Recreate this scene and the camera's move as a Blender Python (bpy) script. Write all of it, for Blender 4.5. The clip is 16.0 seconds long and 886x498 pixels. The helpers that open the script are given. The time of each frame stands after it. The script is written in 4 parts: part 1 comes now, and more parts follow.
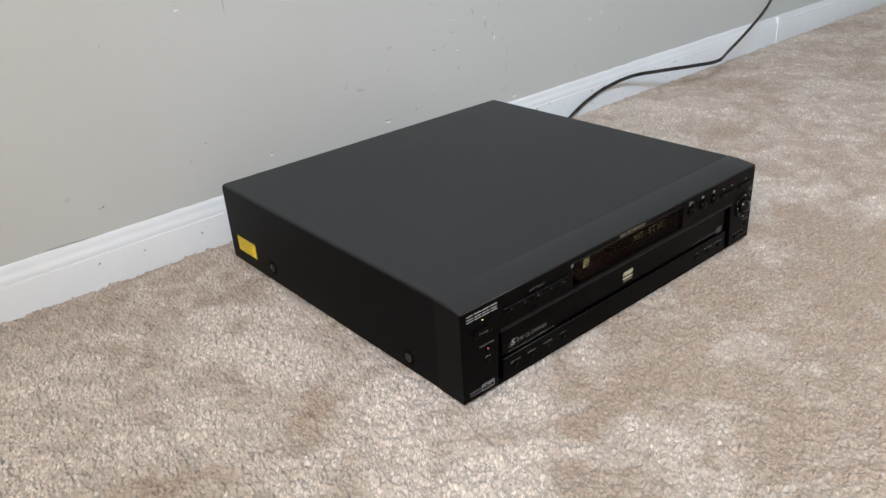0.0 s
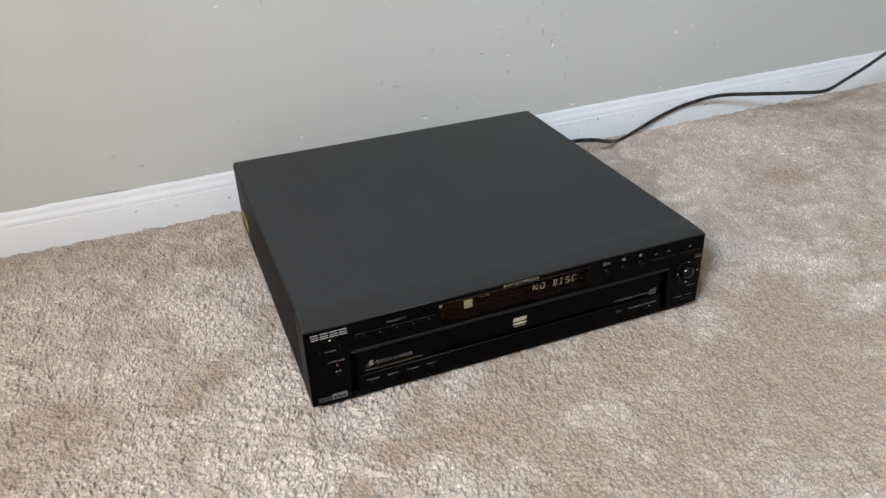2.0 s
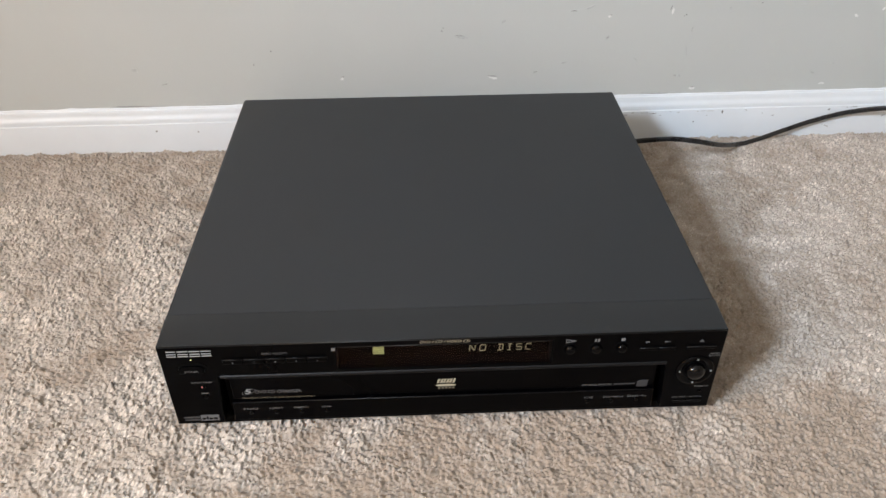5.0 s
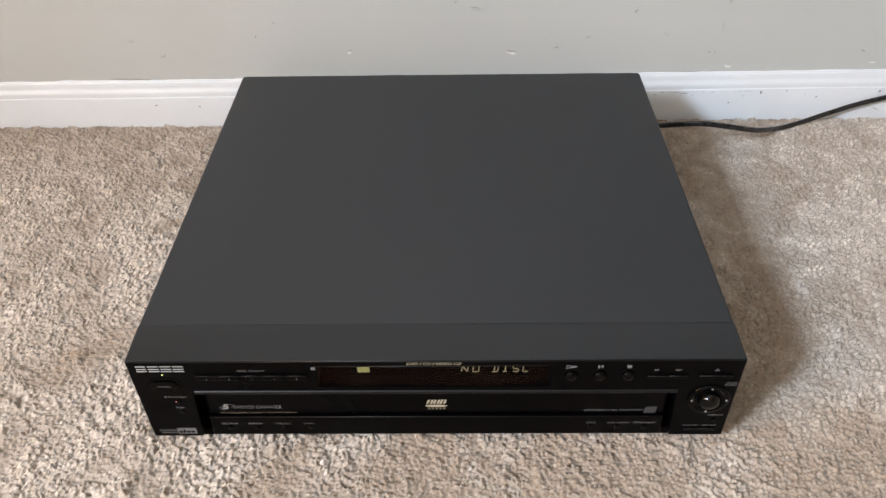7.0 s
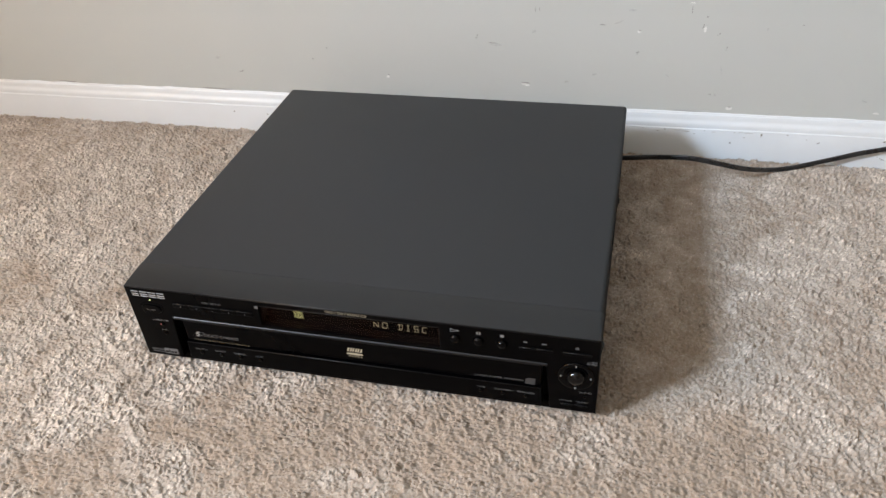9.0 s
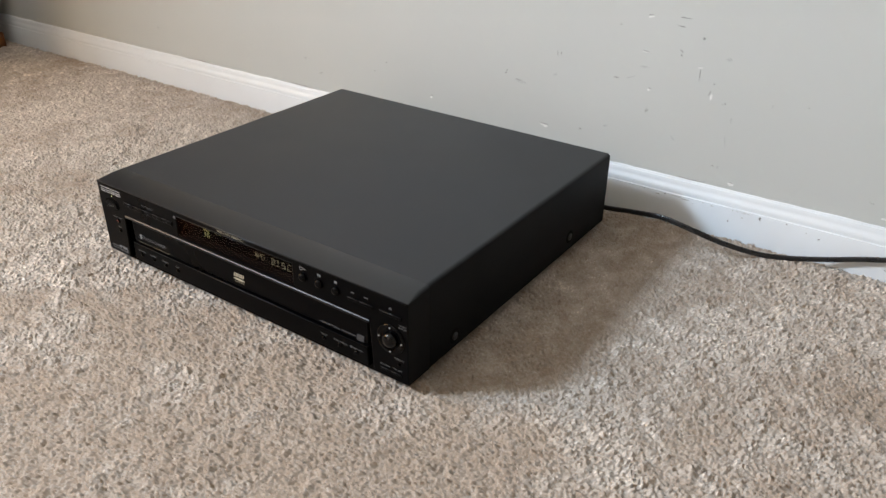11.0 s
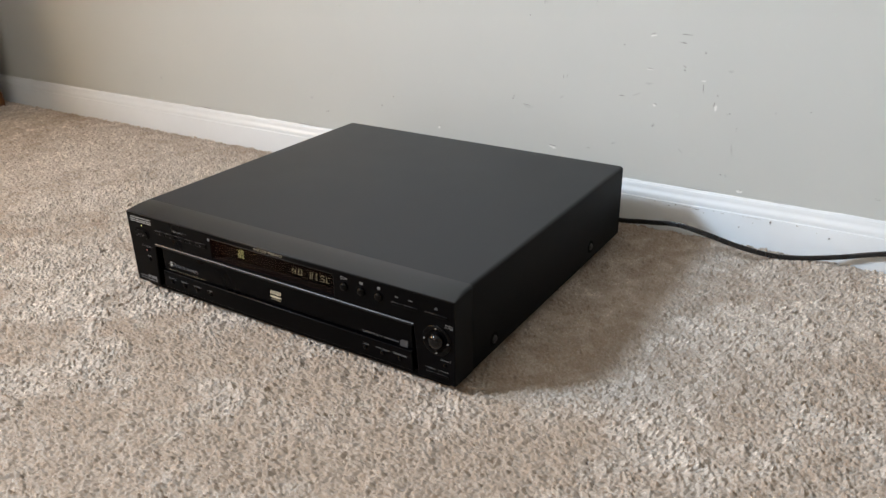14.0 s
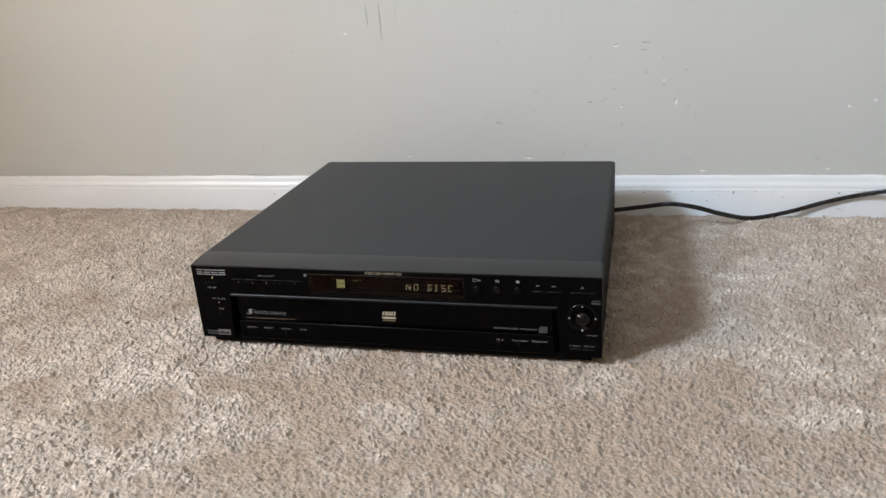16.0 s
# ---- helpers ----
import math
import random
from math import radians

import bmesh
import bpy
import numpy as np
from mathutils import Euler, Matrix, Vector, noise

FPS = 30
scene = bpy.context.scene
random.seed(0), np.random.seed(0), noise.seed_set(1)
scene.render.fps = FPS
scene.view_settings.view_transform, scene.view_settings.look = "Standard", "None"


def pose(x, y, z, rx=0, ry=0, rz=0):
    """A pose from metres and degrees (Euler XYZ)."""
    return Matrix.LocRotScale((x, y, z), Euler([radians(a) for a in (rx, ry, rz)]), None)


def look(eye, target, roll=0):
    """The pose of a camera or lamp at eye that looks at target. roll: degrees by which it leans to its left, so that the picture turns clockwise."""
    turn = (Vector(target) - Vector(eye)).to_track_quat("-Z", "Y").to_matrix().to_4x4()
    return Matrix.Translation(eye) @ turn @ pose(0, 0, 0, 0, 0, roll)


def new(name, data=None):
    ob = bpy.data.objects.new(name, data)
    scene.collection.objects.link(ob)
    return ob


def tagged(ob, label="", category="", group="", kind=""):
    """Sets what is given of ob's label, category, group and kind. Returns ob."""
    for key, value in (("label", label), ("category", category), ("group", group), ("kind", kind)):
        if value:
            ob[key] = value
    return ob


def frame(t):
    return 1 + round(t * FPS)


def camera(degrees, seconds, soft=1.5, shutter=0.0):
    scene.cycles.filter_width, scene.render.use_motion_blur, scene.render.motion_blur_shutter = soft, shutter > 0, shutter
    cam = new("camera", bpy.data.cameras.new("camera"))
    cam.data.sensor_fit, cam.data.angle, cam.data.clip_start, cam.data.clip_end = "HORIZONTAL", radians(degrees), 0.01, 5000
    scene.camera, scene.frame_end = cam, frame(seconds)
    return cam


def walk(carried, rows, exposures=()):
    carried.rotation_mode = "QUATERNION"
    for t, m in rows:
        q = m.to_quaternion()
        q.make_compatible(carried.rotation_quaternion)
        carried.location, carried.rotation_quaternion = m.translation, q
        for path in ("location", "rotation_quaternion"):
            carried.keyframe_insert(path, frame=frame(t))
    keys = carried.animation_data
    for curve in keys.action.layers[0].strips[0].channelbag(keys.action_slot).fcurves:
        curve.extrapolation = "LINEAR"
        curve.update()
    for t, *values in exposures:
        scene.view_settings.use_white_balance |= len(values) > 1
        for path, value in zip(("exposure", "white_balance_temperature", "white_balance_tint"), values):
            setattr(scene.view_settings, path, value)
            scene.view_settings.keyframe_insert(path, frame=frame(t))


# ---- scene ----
cam = camera(59.2, 16.0)
PATH = [
    (0, (-0.545, -0.393, 0.405), (0.584, 1.0, -0.481), -4.0),
    (0.5, (-0.487, -0.432, 0.431), (0.537, 1.02, -0.486), -3.2),
    (1, (-0.416, -0.487, 0.468), (0.485, 1.029, -0.476), -2.3),
    (1.5, (-0.345, -0.535, 0.473), (0.416, 1.039, -0.5), -1.9),
    (2, (-0.293, -0.566, 0.498), (0.317, 1.052, -0.506), -2.2),
    (2.5, (-0.214, -0.586, 0.508), (0.26, 1.07, -0.51), -2.7),
    (3, (-0.142, -0.578, 0.511), (0.227, 1.089, -0.531), -2.4),
    (3.5, (-0.1, -0.535, 0.49), (0.183, 1.131, -0.579), -1.7),
    (4, (-0.068, -0.495, 0.482), (0.148, 1.155, -0.627), -0.9),
    (4.5, (-0.039, -0.465, 0.486), (0.094, 1.166, -0.665), -0.6),
    (4.7, (-0.030, -0.449, 0.494), (0.072, 1.170, -0.677), -0.4),
    (6.8, (0.016, -0.357, 0.502), (-0.017, 1.158, -0.803), -1.2),
    (7, (0.016, -0.357, 0.501), (-0.018, 1.16, -0.801), -1.2),
    (7.5, (0.022, -0.358, 0.503), (-0.036, 1.165, -0.792), -1.7),
    (8, (0.054, -0.382, 0.515), (-0.085, 1.152, -0.762), -2.7),
    (8.5, (0.127, -0.427, 0.526), (-0.155, 1.118, -0.713), -3.8),
    (9, (0.223, -0.46, 0.528), (-0.22, 1.08, -0.669), -4.3),
    (9.5, (0.342, -0.47, 0.508), (-0.26, 1.054, -0.639), -3.9),
    (10, (0.435, -0.463, 0.488), (-0.321, 1.039, -0.595), -2.5),
    (10.2, (0.461, -0.454, 0.48), (-0.355, 1.035, -0.577), -1.6),
    (12.3, (0.608, -0.419, 0.412), (-0.508, 0.994, -0.458), 1.0),
    (12.5, (0.606, -0.418, 0.412), (-0.514, 0.995, -0.452), 0.9),
    (13, (0.598, -0.427, 0.414), (-0.497, 1.012, -0.439), 1.1),
    (13.5, (0.567, -0.446, 0.415), (-0.482, 1.029, -0.436), 0.5),
    (14, (0.521, -0.493, 0.408), (-0.462, 1.039, -0.421), -1.1),
    (14.5, (0.462, -0.555, 0.415), (-0.426, 1.054, -0.374), -2.9),
    (15, (0.388, -0.604, 0.408), (-0.366, 1.084, -0.354), -3.8),
    (15.5, (0.316, -0.643, 0.396), (-0.295, 1.111, -0.345), -4.2),
    (16, (0.243, -0.68, 0.389), (-0.233, 1.125, -0.329), -4.0),
]
walk(cam, [(t, look(eye, target, roll)) for t, eye, target, roll in PATH],
     [(0, -0.09, 6310, 10), (3, -0.05, 6370, 10), (7, 0.14, 6610, 13), (10, 0.09, 6470, 11), (13, 0.16, 6440, 10), (16, -0.02, 6430, 10)])

# ---- world, light, exposure ----
world = bpy.data.worlds.new("World")
scene.world = world
world.use_nodes = True
wn = world.node_tree.nodes
sky = wn.new("ShaderNodeTexSky")
sky.sky_type, sky.sun_disc, sky.sun_elevation, sky.sun_rotation = "NISHITA", False, radians(35), radians(200)
wn["Background"].inputs["Strength"].default_value = 0.1
world.node_tree.links.new(sky.outputs[0], wn["Background"].inputs["Color"])

# room: x to the right along the wall, y towards it
X_W, X_E, Y_S, Y_N, Z_F, Z_C = -1.42, 2.7, -3.2, 0.483, -0.0125, 2.43
SKEW = 0.010  # the wall runs a little askew to the changer
# window opening, then two added ones for warm fill: (from, to, sill, head)
WIN_W = (-1.67, -1.15, 1.22, 1.95)
FILL_W_NEAR = (-1.12, -0.48, 0.55, 1.45)
FILL_S = (-1.38, 0.02, 0.85, 2.1)


def area_lamp(name, where, size_x, size_y, energy, colour, target):
    lamp = bpy.data.lights.new(name, "AREA")
    lamp.shape, lamp.size, lamp.size_y, lamp.energy, lamp.color = "RECTANGLE", size_x, size_y, energy, colour
    ob = new(name, lamp)
    ob.matrix_world = look(where, target)
    return ob


area_lamp("daylight_west", (X_W - 0.11, -1.42, 1.70), 0.46, 0.42, 153, (0.762, 0.932, 1.122), (0, -1.42, 1.70))
# warm fill added through a second opening to lift the left side
area_lamp("warm_fill_west", (X_W - 0.04, (FILL_W_NEAR[0] + FILL_W_NEAR[1]) / 2, (FILL_W_NEAR[2] + FILL_W_NEAR[3]) / 2), 0.58, 0.82, 26.5, (1.0, 0.63, 0.28),
             (0, (FILL_W_NEAR[0] + FILL_W_NEAR[1]) / 2, (FILL_W_NEAR[2] + FILL_W_NEAR[3]) / 2))
# warm fill added from behind the camera to tint and lift the shadows
area_lamp("warm_fill_south", ((FILL_S[0] + FILL_S[1]) / 2, Y_S - 0.03, (FILL_S[2] + FILL_S[3]) / 2), 1.35, 1.2, 5.0,
             (1.0, 0.52, 0.20), ((FILL_S[0] + FILL_S[1]) / 2, 0, (FILL_S[2] + FILL_S[3]) / 2))


# ---- materials ----
def material(name, colour, rough=0.5, metal=0.0, spec=0.5):
    m = bpy.data.materials.new(name)
    m.use_nodes = True
    b = m.node_tree.nodes["Principled BSDF"]
    b.inputs["Base Color"].default_value = (*colour, 1)
    b.inputs["Roughness"].default_value = rough
    b.inputs["Metallic"].default_value = metal
    b.inputs["Specular IOR Level"].default_value = spec
    return m


def node(m, kind, **values):
    n = m.node_tree.nodes.new(kind)
    for key, value in values.items():
        n.inputs[key.replace("_", " ")].default_value = value
    return n


def link(m, a, b):
    m.node_tree.links.new(a, b)


def bsdf(m):
    return m.node_tree.nodes["Principled BSDF"]


def noise_node(m, scale, detail=3.0, rough=0.55, stretch=None):
    tc = m.node_tree.nodes.new("ShaderNodeTexCoord")
    out = tc.outputs["Object"]
    if stretch:
        mp = m.node_tree.nodes.new("ShaderNodeMapping")
        mp.inputs["Scale"].default_value = stretch
        link(m, out, mp.inputs["Vector"])
        out = mp.outputs["Vector"]
    n = node(m, "ShaderNodeTexNoise", Scale=scale, Detail=detail, Roughness=rough)
    link(m, out, n.inputs["Vector"])
    return n


def ramp(m, source, stops):
    r = m.node_tree.nodes.new("ShaderNodeValToRGB")
    e = r.color_ramp.elements
    e[0].position, e[0].color = stops[0][0], (*stops[0][1], 1)
    e[1].position, e[1].color = stops[-1][0], (*stops[-1][1], 1)
    for p, c in stops[1:-1]:
        x = e.new(p)
        x.color = (*c, 1)
    link(m, source, r.inputs["Fac"])
    return r.outputs["Color"]


def mix(m, fac, a, b, blend="MIX"):
    n = m.node_tree.nodes.new("ShaderNodeMix")
    n.data_type, n.blend_type = "RGBA", blend
    if isinstance(fac, (int, float)):
        n.inputs[0].default_value = fac
    else:
        link(m, fac, n.inputs[0])
    for socket, value in ((n.inputs[6], a), (n.inputs[7], b)):
        if isinstance(value, tuple):
            socket.default_value = (*value, 1)
        else:
            link(m, value, socket)
    return n.outputs[2]


def bump(m, height, strength, distance, below=None):
    b = node(m, "ShaderNodeBump", Strength=strength, Distance=distance)
    link(m, height, b.inputs["Height"])
    if below:
        link(m, below, b.inputs["Normal"])
    link(m, b.outputs["Normal"], bsdf(m).inputs["Normal"])
    return b.outputs["Normal"]


def grained(name, colour, other, scale, rough=0.5, rough_other=None, relief=0.0, relief_scale=800.0, metal=0.0, spec=0.5):
    """Two-scale surface: slow drift between two colours, fine relief and a changing gloss."""
    m = material(name, colour, rough, metal, spec)
    a = noise_node(m, scale, 4)
    link(m, ramp(m, a.outputs["Fac"], ((0.3, colour), (0.7, other))), bsdf(m).inputs["Base Color"])
    if rough_other is not None:
        r = node(m, "ShaderNodeMapRange")
        r.inputs["From Min"].default_value, r.inputs["From Max"].default_value = 0.3, 0.7
        r.inputs["To Min"].default_value, r.inputs["To Max"].default_value = rough, rough_other
        link(m, a.outputs["Fac"], r.inputs["Value"])
        link(m, r.outputs["Result"], bsdf(m).inputs["Roughness"])
    if relief:
        bump(m, noise_node(m, relief_scale, 2).outputs["Fac"], relief, 0.0004)
    return m


def top_lit(name, colour, lit_colour, rough, spec):
    """Black paint, lighter and shinier where it faces up: overhead light put into colour."""
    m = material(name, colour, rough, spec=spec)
    g, axes, facing_up = m.node_tree.nodes.new("ShaderNodeNewGeometry"), m.node_tree.nodes.new("ShaderNodeSeparateXYZ"), node(m, "ShaderNodeMapRange")
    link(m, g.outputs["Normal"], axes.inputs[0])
    facing_up.inputs["From Min"].default_value, facing_up.inputs["From Max"].default_value = 0.3, 0.95
    link(m, axes.outputs["Z"], facing_up.inputs["Value"])
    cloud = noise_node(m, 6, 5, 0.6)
    lit_tone = ramp(m, cloud.outputs["Fac"], ((0.3, tuple(c * 0.92 for c in lit_colour)), (0.7, tuple(c * 1.08 for c in lit_colour))))
    link(m, mix(m, facing_up.outputs["Result"], colour, lit_tone), bsdf(m).inputs["Base Color"])
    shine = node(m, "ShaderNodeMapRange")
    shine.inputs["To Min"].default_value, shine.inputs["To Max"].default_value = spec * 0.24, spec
    link(m, facing_up.outputs["Result"], shine.inputs["Value"])
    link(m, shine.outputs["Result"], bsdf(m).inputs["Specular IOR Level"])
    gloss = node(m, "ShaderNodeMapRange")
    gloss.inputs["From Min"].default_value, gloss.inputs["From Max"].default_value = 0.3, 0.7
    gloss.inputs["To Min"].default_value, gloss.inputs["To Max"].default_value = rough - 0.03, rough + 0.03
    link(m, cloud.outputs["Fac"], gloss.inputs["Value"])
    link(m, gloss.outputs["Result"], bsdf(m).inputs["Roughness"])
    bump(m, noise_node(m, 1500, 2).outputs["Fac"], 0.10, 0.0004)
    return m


def wall_paint():
    m = material("wall_paint", (0.43, 0.45, 0.45), 0.42, spec=0.4)
    slow, fine = noise_node(m, 2.2, 3), noise_node(m, 260, 2)
    link(m, ramp(m, slow.outputs["Fac"], ((0.3, (0.445, 0.469, 0.460)), (0.7, (0.475, 0.500, 0.491)))), bsdf(m).inputs["Base Color"])
    first = bump(m, fine.outputs["Fac"], 0.12, 0.0006)
    bump(m, noise_node(m, 9, 2).outputs["Fac"], 0.25, 0.004, first)
    return m


def pile_material():
    m = material("carpet_yarn", (0.5, 0.43, 0.36), 0.9, spec=0.2)
    g = m.node_tree.nodes.new("ShaderNodeNewGeometry")
    own = ramp(m, g.outputs["Random Per Island"], ((0.0, (0.505, 0.446, 0.390)), (1.0, (0.505, 0.446, 0.390))))
    # sheen of the stroked nap and uneven light are put into the yarn colour
    toned = m.node_tree.nodes.new("ShaderNodeAttribute")
    toned.attribute_name = "tone_and_shading"
    tint = ramp(m, toned.outputs["Fac"], ((0.0, (0.67, 0.60, 0.53)), (0.45, (0.88, 0.845, 0.81)), (0.8, (1.06, 1.055, 1.05)), (1.0, (1.55, 1.55, 1.55))))
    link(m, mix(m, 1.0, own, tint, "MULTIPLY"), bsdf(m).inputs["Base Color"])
    bsdf(m).inputs["Sheen Weight"].default_value = 0.2
    bsdf(m).inputs["Sheen Roughness"].default_value = 0.4
    thin, both = m.node_tree.nodes.new("ShaderNodeBsdfTranslucent"), m.node_tree.nodes.new("ShaderNodeMixShader")
    link(m, mix(m, 1.0, own, tint, "MULTIPLY"), thin.inputs["Color"])
    both.inputs[0].default_value = 0.17
    link(m, bsdf(m).outputs[0], both.inputs[1])
    link(m, thin.outputs[0], both.inputs[2])
    link(m, both.outputs[0], m.node_tree.nodes["Material Output"].inputs["Surface"])
    return m


def wood():
    m = material("cherry_wood", (0.2, 0.07, 0.025), 0.38)
    grain = noise_node(m, 6, 5, 0.6, (9, 1.2, 9))
    link(m, ramp(m, grain.outputs["Fac"], ((0.25, (0.085, 0.026, 0.007)), (0.55, (0.165, 0.058, 0.014)), (0.8, (0.235, 0.090, 0.022)))), bsdf(m).inputs["Base Color"])
    bump(m, grain.outputs["Fac"], 0.15, 0.001)
    return m


def smoked():
    """Tinted clear plastic: part of the light passes, a little is mirrored."""
    m = bpy.data.materials.new("smoked_acrylic")
    m.use_nodes = True
    nodes = m.node_tree.nodes
    nodes.remove(nodes["Principled BSDF"])
    clear, gloss, both = (nodes.new("ShaderNode" + k) for k in ("BsdfTransparent", "BsdfGlossy", "MixShader"))
    clear.inputs["Color"].default_value = (0.86, 0.82, 0.80, 1)
    gloss.inputs["Color"].default_value = (0.80, 0.62, 0.54, 1)
    gloss.inputs["Roughness"].default_value = 0.03
    both.inputs[0].default_value = 0.016
    link(m, clear.outputs[0], both.inputs[1])
    link(m, gloss.outputs[0], both.inputs[2])
    link(m, both.outputs[0], nodes["Material Output"].inputs["Surface"])
    return m


def glowing(name, colour, strength):
    m = material(name, colour, 0.5)
    bsdf(m).inputs["Emission Color"].default_value = (*colour, 1)
    bsdf(m).inputs["Emission Strength"].default_value = strength
    return m


PAINT = wall_paint()
TRIM = grained("trim_paint", (0.66, 0.705, 0.745), (0.61, 0.645, 0.675), 7, 0.30, 0.46, 0.15, 90)
# ceiling and walls out of view, toned to warm and dim the bounce
CEILING = grained("ceiling_paint", (0.56, 0.51, 0.43), (0.53, 0.48, 0.41), 2, 0.8)
BEIGE = grained("unseen_wall_beige", (0.34, 0.275, 0.19), (0.315, 0.25, 0.175), 2, 0.6)
BACKING = grained("carpet_backing", (0.30, 0.25, 0.205), (0.36, 0.305, 0.255), 90, 0.95, None, 0.6, 300, spec=0.1)
YARN = pile_material()
COVER = top_lit("satin_black_paint", (0.0020, 0.0021, 0.0024), (0.0124, 0.0144, 0.0173), 0.52, 0.51)
PLASTIC = grained("black_plastic", (0.0004, 0.0004, 0.0006), (0.0007, 0.0007, 0.0010), 8, 0.26, 0.34, 0.06, 1800, spec=0.07)
BEZEL = top_lit("bezel_plastic", (0.0020, 0.0021, 0.0024), (0.0095, 0.0106, 0.0124), 0.34, 0.46)
GLOSSY = material("glossy_black_plastic", (0.0009, 0.0009, 0.0011), 0.07, spec=0.13)
BALL = material("polished_ball", (0.0012, 0.0012, 0.0014), 0.11, spec=0.32)
LIP_AND_GLINT = material("grey_lip_and_glint", (0.0034, 0.0038, 0.0048), 0.38, spec=0.28)
HOLE = material("dark_recess", (0.002, 0.002, 0.002), 0.7, spec=0.06)
MESH_BLACK = material("grid_black", (0.0012, 0.0011, 0.0011), 0.9, spec=0.0)
SILVER = material("silver_print", (0.27, 0.27, 0.265), 0.45)
GREY = material("grey_print", (0.17, 0.17, 0.17), 0.5)
PALE = material("pale_grey_print", (0.125, 0.125, 0.128), 0.5)
FAINT = material("faint_grey_print", (0.040, 0.040, 0.042), 0.5)
DIM = material("dim_grey_print", (0.075, 0.075, 0.077), 0.5)
GOLD = material("gold_print", (0.17, 0.147, 0.10), 0.45)
CREAM = material("cream_print", (0.40, 0.355, 0.26), 0.45)
RUBBER = grained("rubber", (0.010, 0.010, 0.011), (0.016, 0.016, 0.017), 60, 0.24, 0.34)
STEEL = material("dark_screw", (0.07, 0.07, 0.07), 0.38, 0.8)
YELLOW = grained("yellow_label", (0.78, 0.58, 0.02), (0.70, 0.50, 0.02), 40, 0.45)
INK = material("black_ink", (0.03, 0.025, 0.01), 0.5)
BOARD = grained("display_board", (0.0010, 0.0008, 0.0008), (0.0019, 0.0012, 0.0011), 170, 0.5, spec=0.05)
VFD = glowing("display_glow", (0.60, 0.66, 0.28), 0.42)
VFD_WHITE = glowing("display_text_glow", (0.62, 0.62, 0.40), 0.25)
LED = glowing("standby_light", (0.80, 0.85, 0.30), 1.5)
RED = glowing("red_light", (0.6, 0.16, 0.14), 0.05)
WOOD = wood()
SCUFF_AND_SHADE = grained("dark_scuff_and_shade", (0.14, 0.14, 0.135), (0.38, 0.385, 0.38), 600, 0.7)
SMEAR = grained("grey_smear", (0.36, 0.375, 0.375), (0.47, 0.49, 0.49), 400, 0.6)
CHIP = grained("bare_plaster", (0.76, 0.77, 0.76), (0.56, 0.57, 0.56), 500, 0.8)


# ---- mesh helpers ----
def part(name, bm, mat, parent=None, label="", smooth=False):
    me = bpy.data.meshes.new(name)
    bmesh.ops.recalc_face_normals(bm, faces=bm.faces)
    bm.to_mesh(me)
    bm.free()
    me.materials.append(mat)
    if smooth:
        me.polygons.foreach_set("use_smooth", [True] * len(me.polygons))
    ob = new(name, me)
    ob.parent = parent
    return tagged(ob, label)


def block(x0, x1, y0, y1, z0, z1, edge=0.0, segments=2, bm=None):
    bm = bm or bmesh.new()
    made = bmesh.ops.create_cube(bm, size=1, matrix=Matrix.LocRotScale(((x0 + x1) / 2, (y0 + y1) / 2, (z0 + z1) / 2), None, (x1 - x0, y1 - y0, z1 - z0)))
    if edge:
        edges = list({e for v in made["verts"] for e in v.link_edges})
        bmesh.ops.bevel(bm, geom=edges, offset=edge, segments=segments, profile=0.5, affect="EDGES")
    return bm


def prism(outline, y0, y1, edge=0.0, segments=2):
    """An outline of (x, z) points pushed from y0 (front) to y1."""
    bm = bmesh.new()
    front = [bm.verts.new((x, y0, z)) for x, z in outline]
    back = [bm.verts.new((x, y1, z)) for x, z in outline]
    face = bm.faces.new(front)
    bm.faces.new(back[::-1])
    n = len(outline)
    for i in range(n):
        bm.faces.new((front[i], back[i], back[(i + 1) % n], front[(i + 1) % n]))
    if edge:
        bmesh.ops.bevel(bm, geom=list(face.edges), offset=edge, segments=segments, profile=0.5, affect="EDGES")
    return bm


def oval(cx, cz, rx, rz, n=28, power=2.0):
    pts = []
    for i in range(n):
        a = math.tau * i / n
        c, s = math.cos(a), math.sin(a)
        pts.append((cx + rx * math.copysign(abs(c) ** (2 / power), c), cz + rz * math.copysign(abs(s) ** (2 / power), s)))
    return pts


def lathe(cx, cz, profile, n=28):
    """A turned shape round an axis along y, from (radius, y) points."""
    bm = bmesh.new()
    rings = []
    for r, y in profile:
        rings.append([bm.verts.new((cx + r * math.cos(math.tau * i / n), y, cz + r * math.sin(math.tau * i / n))) for i in range(n)] if r > 1e-6 else [bm.verts.new((cx, y, cz))])
    for a, b in zip(rings, rings[1:]):
        for i in range(n):
            j = (i + 1) % n
            if len(b) == 1:
                bm.faces.new((a[i], a[j], b[0]))
            elif len(a) == 1:
                bm.faces.new((a[0], b[j], b[i]))
            else:
                bm.faces.new((a[i], a[j], b[j], b[i]))
    return bm


